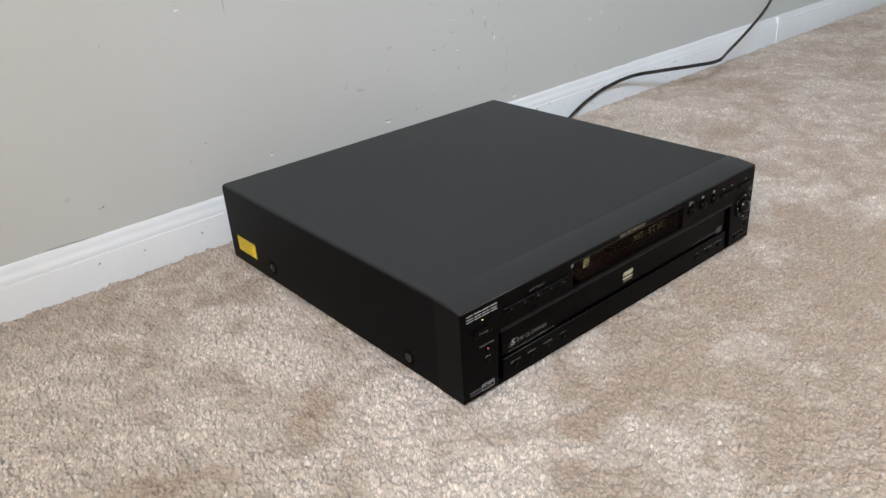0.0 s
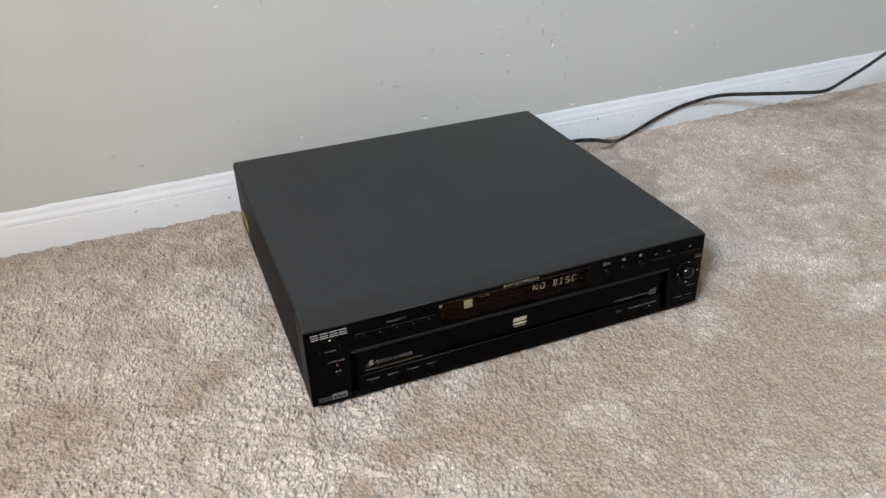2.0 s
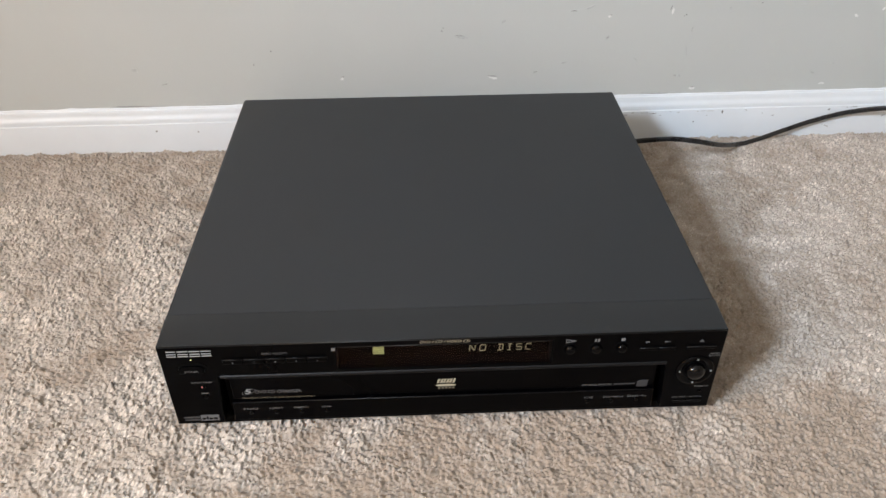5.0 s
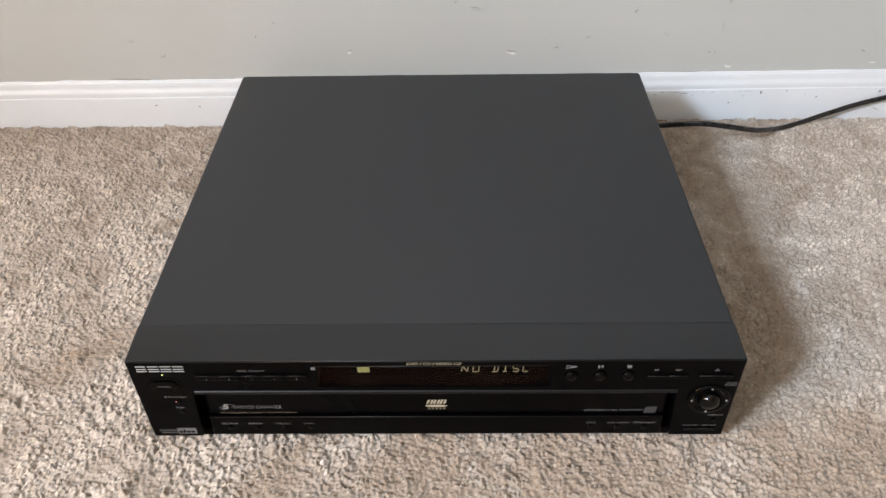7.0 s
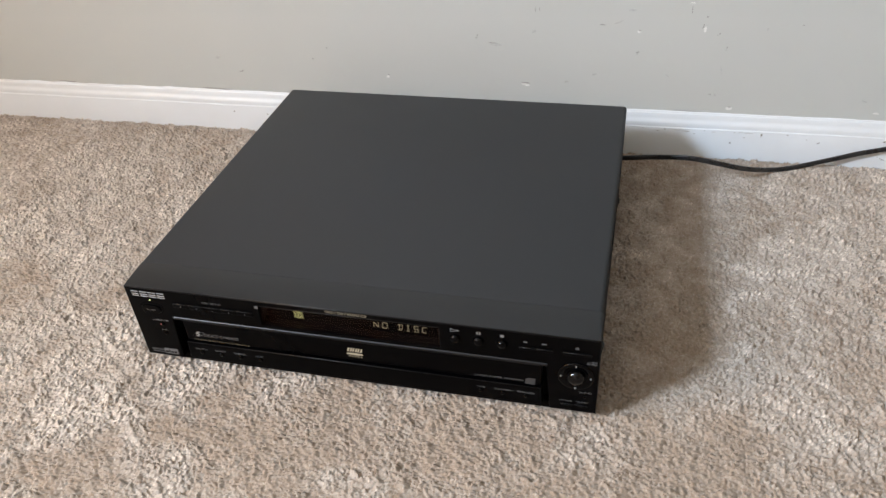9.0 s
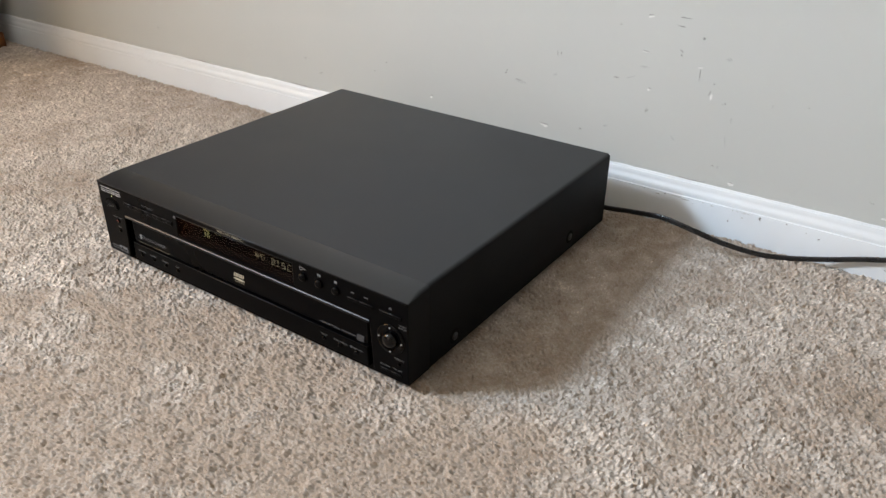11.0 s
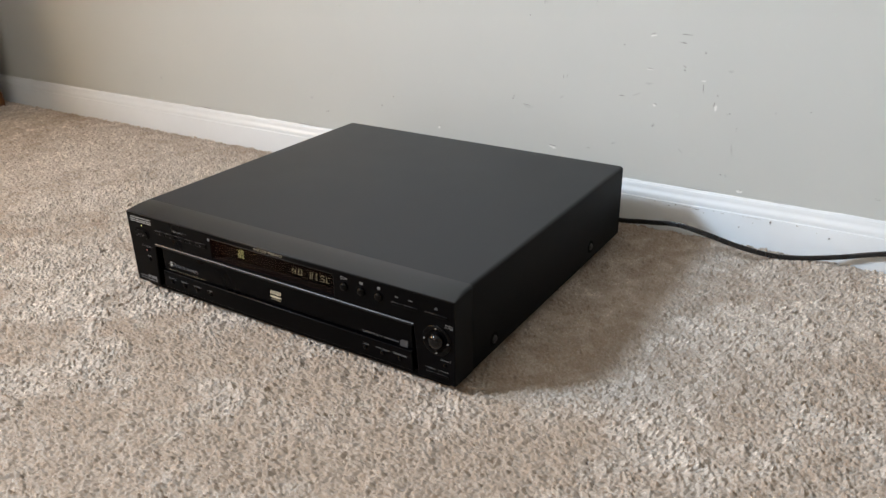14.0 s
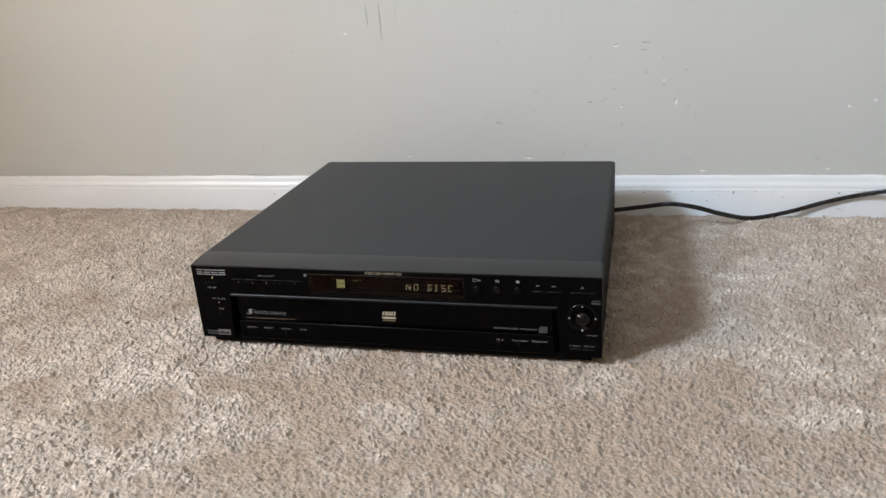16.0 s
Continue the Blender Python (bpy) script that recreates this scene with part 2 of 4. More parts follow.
def lettering(text, x, z, width, height, mat, parent, y=-0.00025, label="", slant=0.0, name="lettering", bold=0.0):
    """Printed words on a face that looks towards -y: centre, width and height of the capitals."""
    cu = bpy.data.curves.new(name, "FONT")
    cu.body, cu.size, cu.resolution_u, cu.offset = text, 1.0, 2, bold
    tmp = bpy.data.objects.new(name, cu)
    me = bpy.data.meshes.new_from_object(tmp)
    bpy.data.objects.remove(tmp)
    co = np.empty(len(me.vertices) * 3)
    me.vertices.foreach_get("co", co)
    co = co.reshape(-1, 3)
    lo, hi = co.min(0), co.max(0)
    u, v = (co[:, 0] - lo[0]) / (hi[0] - lo[0]) - 0.5, (co[:, 1] - lo[1]) / (hi[1] - lo[1]) - 0.5
    out = np.stack([x + u * width + slant * v * height, np.full(len(u), y), z + v * height], 1)
    me.vertices.foreach_set("co", out.ravel())
    me.name = name
    me.materials.clear()
    me.materials.append(mat)
    ob = new(name, me)
    ob.parent = parent
    return tagged(ob, label)


def sweep(points, outline, name, mat, parent=None, per=10):
    """A smooth tube through points; outline: cross-section of (sideways, up) offsets."""
    pts = [Vector(p) for p in points]
    ext = [2 * pts[0] - pts[1]] + pts + [2 * pts[-1] - pts[-2]]
    path = []
    for i in range(1, len(ext) - 2):
        p0, p1, p2, p3 = ext[i - 1:i + 3]
        for k in range(per):
            t = k / per
            path.append(0.5 * (2 * p1 + (p2 - p0) * t + (2 * p0 - 5 * p1 + 4 * p2 - p3) * t * t + (3 * p1 - p0 - 3 * p2 + p3) * t ** 3))
    path.append(pts[-1])
    bm = bmesh.new()
    rings = []
    for i, p in enumerate(path):
        way = (path[min(i + 1, len(path) - 1)] - path[max(i - 1, 0)]).normalized()
        side = way.cross(Vector((0, 0, 1)))
        side = side.normalized() if side.length > 1e-4 else Vector((1, 0, 0))
        up = side.cross(way).normalized()
        rings.append([bm.verts.new(p + side * a + up * b) for a, b in outline])
    n = len(outline)
    for a, b in zip(rings, rings[1:]):
        for i in range(n):
            bm.faces.new((a[i], a[(i + 1) % n], b[(i + 1) % n], b[i]))
    bm.faces.new(rings[0])
    bm.faces.new(rings[-1][::-1])
    return part(name, bm, mat, parent, smooth=True)


# ---- the room ----
def wall_with_openings(name, label, make, span, openings, mat):
    """Solid pieces round the openings, in one mesh; make(a, b, z0, z1, bm) adds one."""
    bm = bmesh.new()
    edge = span[0]
    for a0, a1, sill, head in openings:
        for u0, u1, z0, z1 in ((edge, a0, Z_F, Z_C), (a0, a1, Z_F, sill), (a0, a1, head, Z_C)):
            make(u0, u1, z0, z1, bm)
        edge = a1
    make(edge, span[1], Z_F, Z_C, bm)
    return tagged(part(name, bm, mat), label, "wall", kind="structure")


bm = block(X_W - 0.12, X_E + 0.12, Y_N, Y_N + 0.12, Z_F, Z_C)
for v in bm.verts:
    v.co.y += SKEW * v.co.x
wall_north = tagged(part("wall_north", bm, PAINT),
                    "scuffed greige painted plaster wall with chips", "wall", kind="structure")
wall_with_openings("wall_west", "unseen beige wall with a window opening and an added one",
                  lambda a, b, z0, z1, bm: block(X_W - 0.12, X_W, a, b, z0, z1, bm=bm), (Y_S, Y_N - 0.03), (WIN_W, FILL_W_NEAR), BEIGE)
wall_with_openings("wall_south", "unseen beige wall with an added wide opening",
                  lambda a, b, z0, z1, bm: block(a, b, Y_S - 0.12, Y_S, z0, z1, bm=bm), (X_W - 0.12, X_E + 0.12), (FILL_S,), BEIGE)
tagged(part("wall_east", block(X_E, X_E + 0.12, Y_S, Y_N + 0.02, Z_F, Z_C), BEIGE), "unseen plain beige wall, toned for warm bounce", "wall", kind="structure")
tagged(part("ceiling", block(X_W - 0.12, X_E + 0.12, Y_S - 0.12, Y_N + 0.12, Z_C, Z_C + 0.1), CEILING), "unseen flat ceiling, dimmed and warmed to tune the bounce", "ceiling", kind="structure")
tagged(part("floor", block(X_W - 0.12, X_E + 0.12, Y_S - 0.12, Y_N + 0.12, Z_F - 0.1, Z_F), BACKING), "floor under the beige carpet", "floor", kind="structure")


def baseboard(name, x0, x1, label):
    """Moulded skirting against the north wall: flat face, groove, rounded ogee top."""
    y = Y_N
    prof = [(y, -0.014), (y - 0.0095, -0.014), (y - 0.0095, 0.0322), (y - 0.0092, 0.0330), (y - 0.0080, 0.0334), (y - 0.0078, 0.0346), (y - 0.0078, 0.0362),
            (y - 0.0076, 0.0380), (y - 0.0070, 0.0398), (y - 0.0060, 0.0416), (y - 0.0050, 0.0434), (y - 0.0045, 0.0454), (y - 0.0042, 0.0480), (y - 0.0032, 0.0502), (y, 0.0512)]
    bm = bmesh.new()
    n = max(2, int((x1 - x0) / 0.02))
    rings = []
    for i in range(n + 1):
        x = x0 + (x1 - x0) * i / n
        wob = 0.0007 * noise.noise((x * 9, 0.3, 1.7)) if 0 < i < n else 0
        rings.append([bm.verts.new((x, py + SKEW * x + (wob if k else 0), pz + 0.4 * wob)) for k, (py, pz) in enumerate(prof)])
    for a, b in zip(rings, rings[1:]):
        for k in range(len(prof) - 1):
            bm.faces.new((a[k], a[k + 1], b[k + 1], b[k]))
    bm.faces.new(rings[0])
    bm.faces.new(rings[-1][::-1])
    ob = part(name, bm, TRIM, smooth=True)
    ob.data.set_sharp_from_angle(angle=radians(28))
    return tagged(ob, label, "baseboard", kind="structure")


baseboard("baseboard", X_W, 1.1745, "white painted moulded baseboard, dusted over and nicked")
baseboard("baseboard", 1.1765, X_E, "white painted moulded baseboard beyond the joint")


def blotch(name, x, z, w, h, turn, mat, y, parent, lift=0.0005, seed=0):
    """A flat ragged mark on a face towards -y."""
    rng = random.Random(seed)
    pts = []
    for i in range(15):
        a = math.tau * i / 15
        r = rng.uniform(0.50, 1.15)
        u, v = r * w / 2 * math.cos(a), r * h / 2 * math.sin(a)
        c, s = math.cos(radians(turn)), math.sin(radians(turn))
        pts.append((x + u * c - v * s, z + u * s + v * c))
    return part(name, prism(pts, y - lift, y + 0.0003), mat, parent)


D, C, S = SCUFF_AND_SHADE, CHIP, SMEAR
# thin dark strips along the chips' edges are their shade, drawn in
MARKS = (  # x, z, width and height in mm, turn, what shows
    (0.211, 0.243, 8, 2, 12, C), (0.211, 0.2455, 9, 1.2, 12, D), (0.252, 0.247, 15, 1.6, -2, D), (0.249, 0.237, 12, 1.5, -6, D), (0.175, 0.229, 5, 2, 20, D),
    (0.277, 0.226, 3, 6, -30, D), (0.253, 0.209, 4, 4, 0, D), (0.254, 0.203, 3, 3, 30, D), (0.211, 0.201, 11, 1.2, -3, C), (0.211, 0.2022, 10, 0.8, -3, D),
    (0.21, 0.183, 12, 2.5, 5, S), (0.176, 0.164, 9, 1.8, 0, D), (0.196, 0.168, 12, 2.5, 20, S), (0.278, 0.193, 7, 1.5, 0, C), (0.279, 0.184, 1.2, 13, 3, D),
    (0.298, 0.177, 4, 2, 40, D), (0.2965, 0.161, 4, 9, -10, C), (0.294, 0.165, 1.5, 8, -15, D), (0.313, 0.155, 4, 4, 0, D), (0.324, 0.138, 3, 5, -20, D),
    (0.22, 0.156, 4, 3, 0, C), (0.221, 0.158, 4, 1.4, 0, D), (0.221, 0.13, 4, 5, 0, D), (0.098, 0.182, 1, 6, 4, D), (0.093, 0.181, 1, 6, 4, D),
    (0.018, 0.144, 3, 5, -20, D), (0.041, 0.135, 17, 4.5, -8, S), (0.038, 0.1365, 12, 1, -6, D), (0.092, 0.153, 8, 4, 20, S), (0.081, 0.0805, 13, 3.5, -12, C),
    (0.082, 0.083, 15, 1.4, -4, D), (0.133, 0.087, 7, 2.4, 0, D), (0.17, 0.099, 9, 3, 10, S), (0.259, 0.101, 8, 1.5, -40, S), (0.309, 0.207, 7, 4, 10, S),
    (0.322, 0.11, 1.2, 14, 12, S), (0.313, 0.0775, 4, 3.4, 0, D), (0.319, 0.077, 4, 4, 0, S), (0.338, 0.0595, 9, 4, 5, C), (0.339, 0.0615, 7, 1.6, 0, D),
    (0.404, 0.169, 3, 3, 0, D), (0.367, 0.163, 3, 4, 0, S), (0.491, 0.077, 7, 2.2, 25, D), (0.526, 0.1505, 7, 3.2, -20, C), (0.558, 0.1585, 6, 3.4, 20, C),
    (0.561, 0.1605, 5, 1.2, 20, D), (0.516, 0.0895, 5, 3, 0, S), (0.52, 0.11, 5, 1.5, 0, S), (0.508, 0.0615, 7, 2.6, 0, C), (0.609, 0.12, 9, 8, 0, S),
    (0.654, 0.129, 3, 7, -25, S), (-0.157, 0.302, 1, 34, 2, D), (-0.1365, 0.287, 1, 60, 1, D), (-0.112, 0.304, 0.8, 26, -4, S), (-0.193, 0.277, 7, 2.4, 0, C),
    (-0.284, 0.254, 3, 3, 0, D), (-0.73, 0.099, 9, 4, -30, S), (-0.325, 0.0835, 7, 4, 10, D), (-0.107, 0.084, 4.5, 3.6, 0, C), (-0.106, 0.0868, 3, 1.2, 0, D),
    (-0.357, 0.102, 8, 5, 0, S), (0.134, 0.29, 0.9, 30, 0, S), (0.068, 0.298, 2, 3, 0, D), (0.062, 0.276, 3, 5, 0, S), (0.041, 0.258, 2, 2, 0, D),
    (0.309, 0.3, 1.5, 12, 0, S), (-0.19, 0.122, 2.2, 2.2, 0, D), (-0.213, 0.105, 1.5, 4, 0, D))
for i, (x, z, w, h, turn, mat) in enumerate(MARKS):
    kind = "scuff_and_shade" if mat is D else "chip" if mat is C else "smear"
    size = 0.00090 if mat is D else 0.00105
    if mat is D and w > 2.5 and h > 1.9:
        # a broken scuff: a few ragged flakes
        rng = random.Random(500 + i)
        for k in range(4):
            u, v = rng.uniform(-0.45, 0.45) * w * size, rng.uniform(-0.5, 0.5) * h * size
            blotch(kind, x + u, z + v, w * size * rng.uniform(0.25, 0.6), h * size * rng.uniform(0.2, 0.55), turn + rng.uniform(-40, 40), D if k < 3 else S, Y_N + SKEW * x, wall_north, seed=700 + 7 * i + k)
    else:
        blotch(kind, x, z, w * size, h * size, turn, mat, Y_N + SKEW * x, wall_north, seed=i)
# the bead of filler along the top of the skirting, cracked here and there
rng = random.Random(31)
bead = bmesh.new()
rows = []
for i in range(521):
    x = -1.5 + 2.6 * i / 520
    fat = 0.0013 + 0.0021 * max(0, noise.noise((x * 28, 4.1, 0.2))) + 0.0006 * noise.noise((x * 90, 1.1, 0.2))
    y = Y_N + SKEW * x
    rows.append([bead.verts.new((x, y + a * fat, 0.0510 + b * fat)) for a, b in ((0.3, 1.2), (-0.5, 1.0), (-1.3, 0.3), (-1.5, -0.3))])
for a, b in zip(rows, rows[1:]):
    for k in range(3):
        bead.faces.new((a[k], a[k + 1], b[k + 1], b[k]))
part("caulk_bead", bead, TRIM, wall_north, "lumpy white bead of filler", smooth=True)
for i in range(26):
    x = rng.uniform(-0.95, 0.75)
    blotch("crack", x, 0.0530 + rng.uniform(0, 0.0018), rng.uniform(0.006, 0.05), rng.uniform(0.0006, 0.0013), rng.uniform(-2.5, 2.5), SCUFF_AND_SHADE if i % 4 == 0 else SMEAR, Y_N + SKEW * x, wall_north, seed=300 + i)
# nicks along the face of the skirting
skirting = bpy.data.objects["baseboard"]
for i, (x, z, w, h, turn) in enumerate(((0.382, 0.0290, 4, 6, 0), (0.524, 0.0285, 6, 4, 10), (0.346, 0.016, 3, 3, 0), (-0.346, 0.0235, 4, 4, 0), (-0.294, 0.0212, 3.4, 3.4, 0), (-0.222, 0.0175, 4, 6, 10),
                                        (0.29, 0.0295, 14, 1.5, 3), (0.255, 0.0285, 8, 1.4, 0), (0.45, 0.022, 5, 1.6, 20), (0.60, 0.018, 7, 1.4, 30), (0.71, 0.021, 4, 3, 0))):
    blotch("nick", x, z, w * 0.00075, h * 0.00075, turn, SCUFF_AND_SHADE, Y_N + SKEW * x - 0.0095, skirting, seed=100 + i)
rng = random.Random(77)
for i in range(34):
    x = rng.uniform(0.23, 0.92)
    z = rng.choice((rng.uniform(0.0295, 0.0320), rng.uniform(0.004, 0.030), rng.uniform(0.0300, 0.0318)))
    long = rng.random() < 0.5
    blotch("scratch", x, z, rng.uniform(0.006, 0.013) if long else rng.uniform(0.0015, 0.003), rng.uniform(0.0005, 0.0010) if long else rng.uniform(0.001, 0.002),
           rng.uniform(-25, 15), SCUFF_AND_SHADE if i % 3 == 0 else SMEAR, Y_N + SKEW * x - 0.0095, skirting, lift=0.0004, seed=900 + i)


# a pale strip stands where the two lengths of skirting meet
part("joint_strip", block(1.1738, 1.1772, Y_N + SKEW * 1.1755 - 0.0112, Y_N + SKEW * 1.1755 - 0.001, -0.012, 0.0508, 0.0006), CHIP, skirting, "pale strip at the baseboard joint")


# ---- carpet pile ----
def slow_field(x, y, size, seed, cells=64):
    """Smooth random field of about -1 to 1, with features of the given size."""
    rng = np.random.default_rng(seed)
    g = rng.uniform(-1, 1, (cells, cells))
    u, v = (x + 5) / size, (y + 5) / size
    i, j = np.floor(u).astype(int), np.floor(v).astype(int)
    fu, fv = u - i, v - j
    fu, fv = fu * fu * (3 - 2 * fu), fv * fv * (3 - 2 * fv)
    at = lambda a, b: g[a % cells, b % cells]
    return (at(i, j) * (1 - fu) + at(i + 1, j) * fu) * (1 - fv) + (at(i, j + 1) * (1 - fu) + at(i + 1, j + 1) * fu) * fv


BOX = (-0.213, 0.213, 0.004, 0.398)


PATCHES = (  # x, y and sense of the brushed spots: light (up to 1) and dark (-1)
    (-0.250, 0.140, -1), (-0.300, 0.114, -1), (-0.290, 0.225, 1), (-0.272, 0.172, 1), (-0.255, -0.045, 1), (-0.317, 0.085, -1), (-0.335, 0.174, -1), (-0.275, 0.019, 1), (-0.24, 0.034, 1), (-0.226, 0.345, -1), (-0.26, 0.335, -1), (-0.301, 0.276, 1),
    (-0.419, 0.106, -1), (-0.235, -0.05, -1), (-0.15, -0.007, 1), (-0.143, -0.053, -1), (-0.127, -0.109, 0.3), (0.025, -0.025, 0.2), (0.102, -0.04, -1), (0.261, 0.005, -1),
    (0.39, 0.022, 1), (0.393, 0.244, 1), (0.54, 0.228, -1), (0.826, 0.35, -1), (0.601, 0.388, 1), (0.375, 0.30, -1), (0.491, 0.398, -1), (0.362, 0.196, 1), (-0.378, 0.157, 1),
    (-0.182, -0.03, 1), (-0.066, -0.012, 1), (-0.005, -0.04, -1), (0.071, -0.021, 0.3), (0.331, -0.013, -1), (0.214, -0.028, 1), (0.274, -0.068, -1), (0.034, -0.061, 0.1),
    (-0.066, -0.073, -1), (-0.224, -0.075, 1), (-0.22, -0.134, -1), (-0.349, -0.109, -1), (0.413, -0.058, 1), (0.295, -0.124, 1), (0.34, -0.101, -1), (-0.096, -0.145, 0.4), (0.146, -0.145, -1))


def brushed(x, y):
    """Which way the nap is stroked, with uneven light added, from -1 to 1."""
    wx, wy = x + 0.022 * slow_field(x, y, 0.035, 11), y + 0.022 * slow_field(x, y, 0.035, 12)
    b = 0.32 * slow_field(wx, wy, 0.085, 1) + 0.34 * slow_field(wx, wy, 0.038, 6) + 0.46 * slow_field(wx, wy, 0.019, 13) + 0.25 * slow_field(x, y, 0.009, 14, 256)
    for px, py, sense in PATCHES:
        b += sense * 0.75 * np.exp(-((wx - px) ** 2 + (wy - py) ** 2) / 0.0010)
    # uneven light put into the tone: dark in front, light by changer and skirting
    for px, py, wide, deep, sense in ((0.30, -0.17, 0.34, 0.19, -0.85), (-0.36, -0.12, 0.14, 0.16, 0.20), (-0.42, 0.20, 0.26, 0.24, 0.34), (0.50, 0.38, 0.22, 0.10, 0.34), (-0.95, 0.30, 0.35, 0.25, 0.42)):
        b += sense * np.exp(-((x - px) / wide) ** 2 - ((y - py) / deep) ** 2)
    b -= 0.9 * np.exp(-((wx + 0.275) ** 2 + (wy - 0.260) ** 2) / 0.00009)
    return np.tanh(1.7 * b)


def under(x, y):
    """Where the changer presses on the carpet."""
    return (x > BOX[0] + 0.012) & (x < BOX[1] - 0.012) & (y > BOX[2] + 0.012) & (y < BOX[3] - 0.012)


def tuck(x, y):
    """The pile goes down towards the skirting."""
    return (0.0024 + 0.0028 * np.clip((x + 0.5) / 0.4, 0, 1)) * np.clip((y - (Y_N + SKEW * x - 0.030)) / 0.020, 0, 1)


def yarn_mesh(name, verts, faces, tones, label):
    me = bpy.data.meshes.new(name)
    me.vertices.add(len(verts))
    me.vertices.foreach_set("co", verts.ravel())
    me.loops.add(faces.size)
    me.loops.foreach_set("vertex_index", faces.ravel().astype(np.int32))
    me.polygons.add(len(faces))
    me.polygons.foreach_set("loop_start", np.arange(0, faces.size, faces.shape[1], dtype=np.int32))
    me.polygons.foreach_set("use_smooth", np.ones(len(faces), dtype=bool))
    me.update()
    tone_and_shading = me.attributes.new("tone_and_shading", "FLOAT", "POINT")
    tone_and_shading.data.foreach_set("value", tones.astype(np.float32))
    me.materials.append(YARN)
    return tagged(new(name, me), label, "carpet", kind="stuff")


def tufts(x, y, size, seed):
    """Cut-pile tufts on a jittered lattice: distance to the nearest and the next tuft, and two random numbers of the nearest."""
    rng = np.random.default_rng(seed)
    n = 512
    jx, jy, kind, tone = (rng.uniform(0, 1, (n, n)) for _ in range(4))
    u, v = (x + 5) / size, (y + 5) / size
    i, j = np.floor(u).astype(int), np.floor(v).astype(int)
    near, next_near = np.full(x.shape, 9.0), np.full(x.shape, 9.0)
    a, b = np.zeros(x.shape), np.zeros(x.shape)
    for di in (-1, 0, 1):
        for dj in (-1, 0, 1):
            p, q = (i + di) % n, (j + dj) % n
            d = np.hypot(i + di + 0.1 + 0.8 * jx[p, q] - u, j + dj + 0.1 + 0.8 * jy[p, q] - v)
            closer = d < near
            next_near = np.where(closer, near, np.minimum(next_near, d))
            a, b = np.where(closer, kind[p, q], a), np.where(closer, tone[p, q], b)
            near = np.minimum(near, d)
    return near, next_near, a, b


def nap(zones):
    """The pile, tuft by tuft: rounded ends of cut yarn, packed close, each of its own height and tone."""
    rng = np.random.default_rng(3)
    all_verts, all_faces, all_tones, base = [], [], [], 0
    for x0, x1, y0, y1, step in zones:
        gx, gy = np.meshgrid(np.linspace(x0, x1, int((x1 - x0) / step) + 1), np.linspace(y0, y1, int((y1 - y0) / step) + 1))
        rows, cols = gx.shape
        jit = step * 0.25
        x, y = gx + rng.uniform(-jit, jit, gx.shape), gy + rng.uniform(-jit, jit, gx.shape)
        y = np.minimum(y, Y_N + SKEW * x - 0.0098)
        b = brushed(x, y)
        wx, wy = x + 0.0011 * slow_field(x, y, 0.004, 43, 256), y + 0.0011 * slow_field(x, y, 0.004, 44, 256)
        near, next_near, own, shade = tufts(wx, wy, max(0.0031, 2 * step), 41)
        # the creases between tufts open and close at random
        crease = np.clip(0.50 + 0.9 * slow_field(x, y, 0.0055, 46, 256), 0.15, 1) * np.exp(-3.6 * (next_near - near))
        dome = np.sqrt(np.clip(1 - (near / 1.05) ** 2, 0, 1)) * (1 - crease)
        end = np.abs(slow_field(wx + 0.3, wy, 0.0017, 42, 256)) ** 0.8
        matted = 0.85 + 0.42 * slow_field(x, y, 0.010, 45, 256)
        lump = dome * matted * (0.25 + 0.62 * own) + 0.42 * end
        rise = (0.0062 if step < 0.0012 else 0.0059) * lump + np.clip(rng.normal(0, 0.00036, x.shape), -0.0008, 0.0008)
        z = NAP + 0.0034 + rise + 0.0006 * slow_field(x, y, 0.014, 47, 256) + 0.0004 * slow_field(x, y, 0.09, 5) - tuck(x, y)
        x, y = x + (-0.06 + 0.40 * b) * rise, np.minimum(y + (-0.05 + 0.25 * b) * rise, Y_N + SKEW * x - 0.0098)
        index = np.arange(rows * cols).reshape(rows, cols)
        quads = np.stack([index[:-1, :-1], index[:-1, 1:], index[1:, 1:], index[1:, :-1]], -1).reshape(-1, 4)
        mid = lambda f: (f[:-1, :-1] + f[1:, 1:]).ravel() / 2
        quads = quads[~under(mid(x), mid(y))]
        all_verts.append(np.stack([x, y, z], -1).reshape(-1, 3))
        all_faces.append(quads + base)
        # nap sheen as tone, plus pale flecks painted for glints on yarn ends
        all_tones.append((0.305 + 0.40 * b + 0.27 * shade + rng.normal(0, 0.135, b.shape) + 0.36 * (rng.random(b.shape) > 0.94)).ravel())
        base += rows * cols
    return yarn_mesh("carpet_pile", np.concatenate(all_verts), np.concatenate(all_faces), np.concatenate(all_tones), "beige cut-pile carpet with brushed light and dark patches")


# finest where the camera passes nearest
NAP = -0.0098
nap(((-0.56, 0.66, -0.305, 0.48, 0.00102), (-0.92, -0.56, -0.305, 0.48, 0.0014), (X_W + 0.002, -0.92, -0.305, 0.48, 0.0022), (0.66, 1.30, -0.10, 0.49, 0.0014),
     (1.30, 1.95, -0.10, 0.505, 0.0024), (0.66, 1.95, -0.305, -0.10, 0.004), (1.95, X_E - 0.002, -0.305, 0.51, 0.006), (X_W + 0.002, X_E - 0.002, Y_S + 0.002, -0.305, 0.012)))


# ---- the disc changer ----
W, Z_B, Z_T, SEAM, BACK = 0.215, 0.0085, 0.0970, 0.0315, 0.4015
player = tagged(new("dvd_changer"), "black five-disc changer with satin cover, switched on, on the carpet", "disc player")


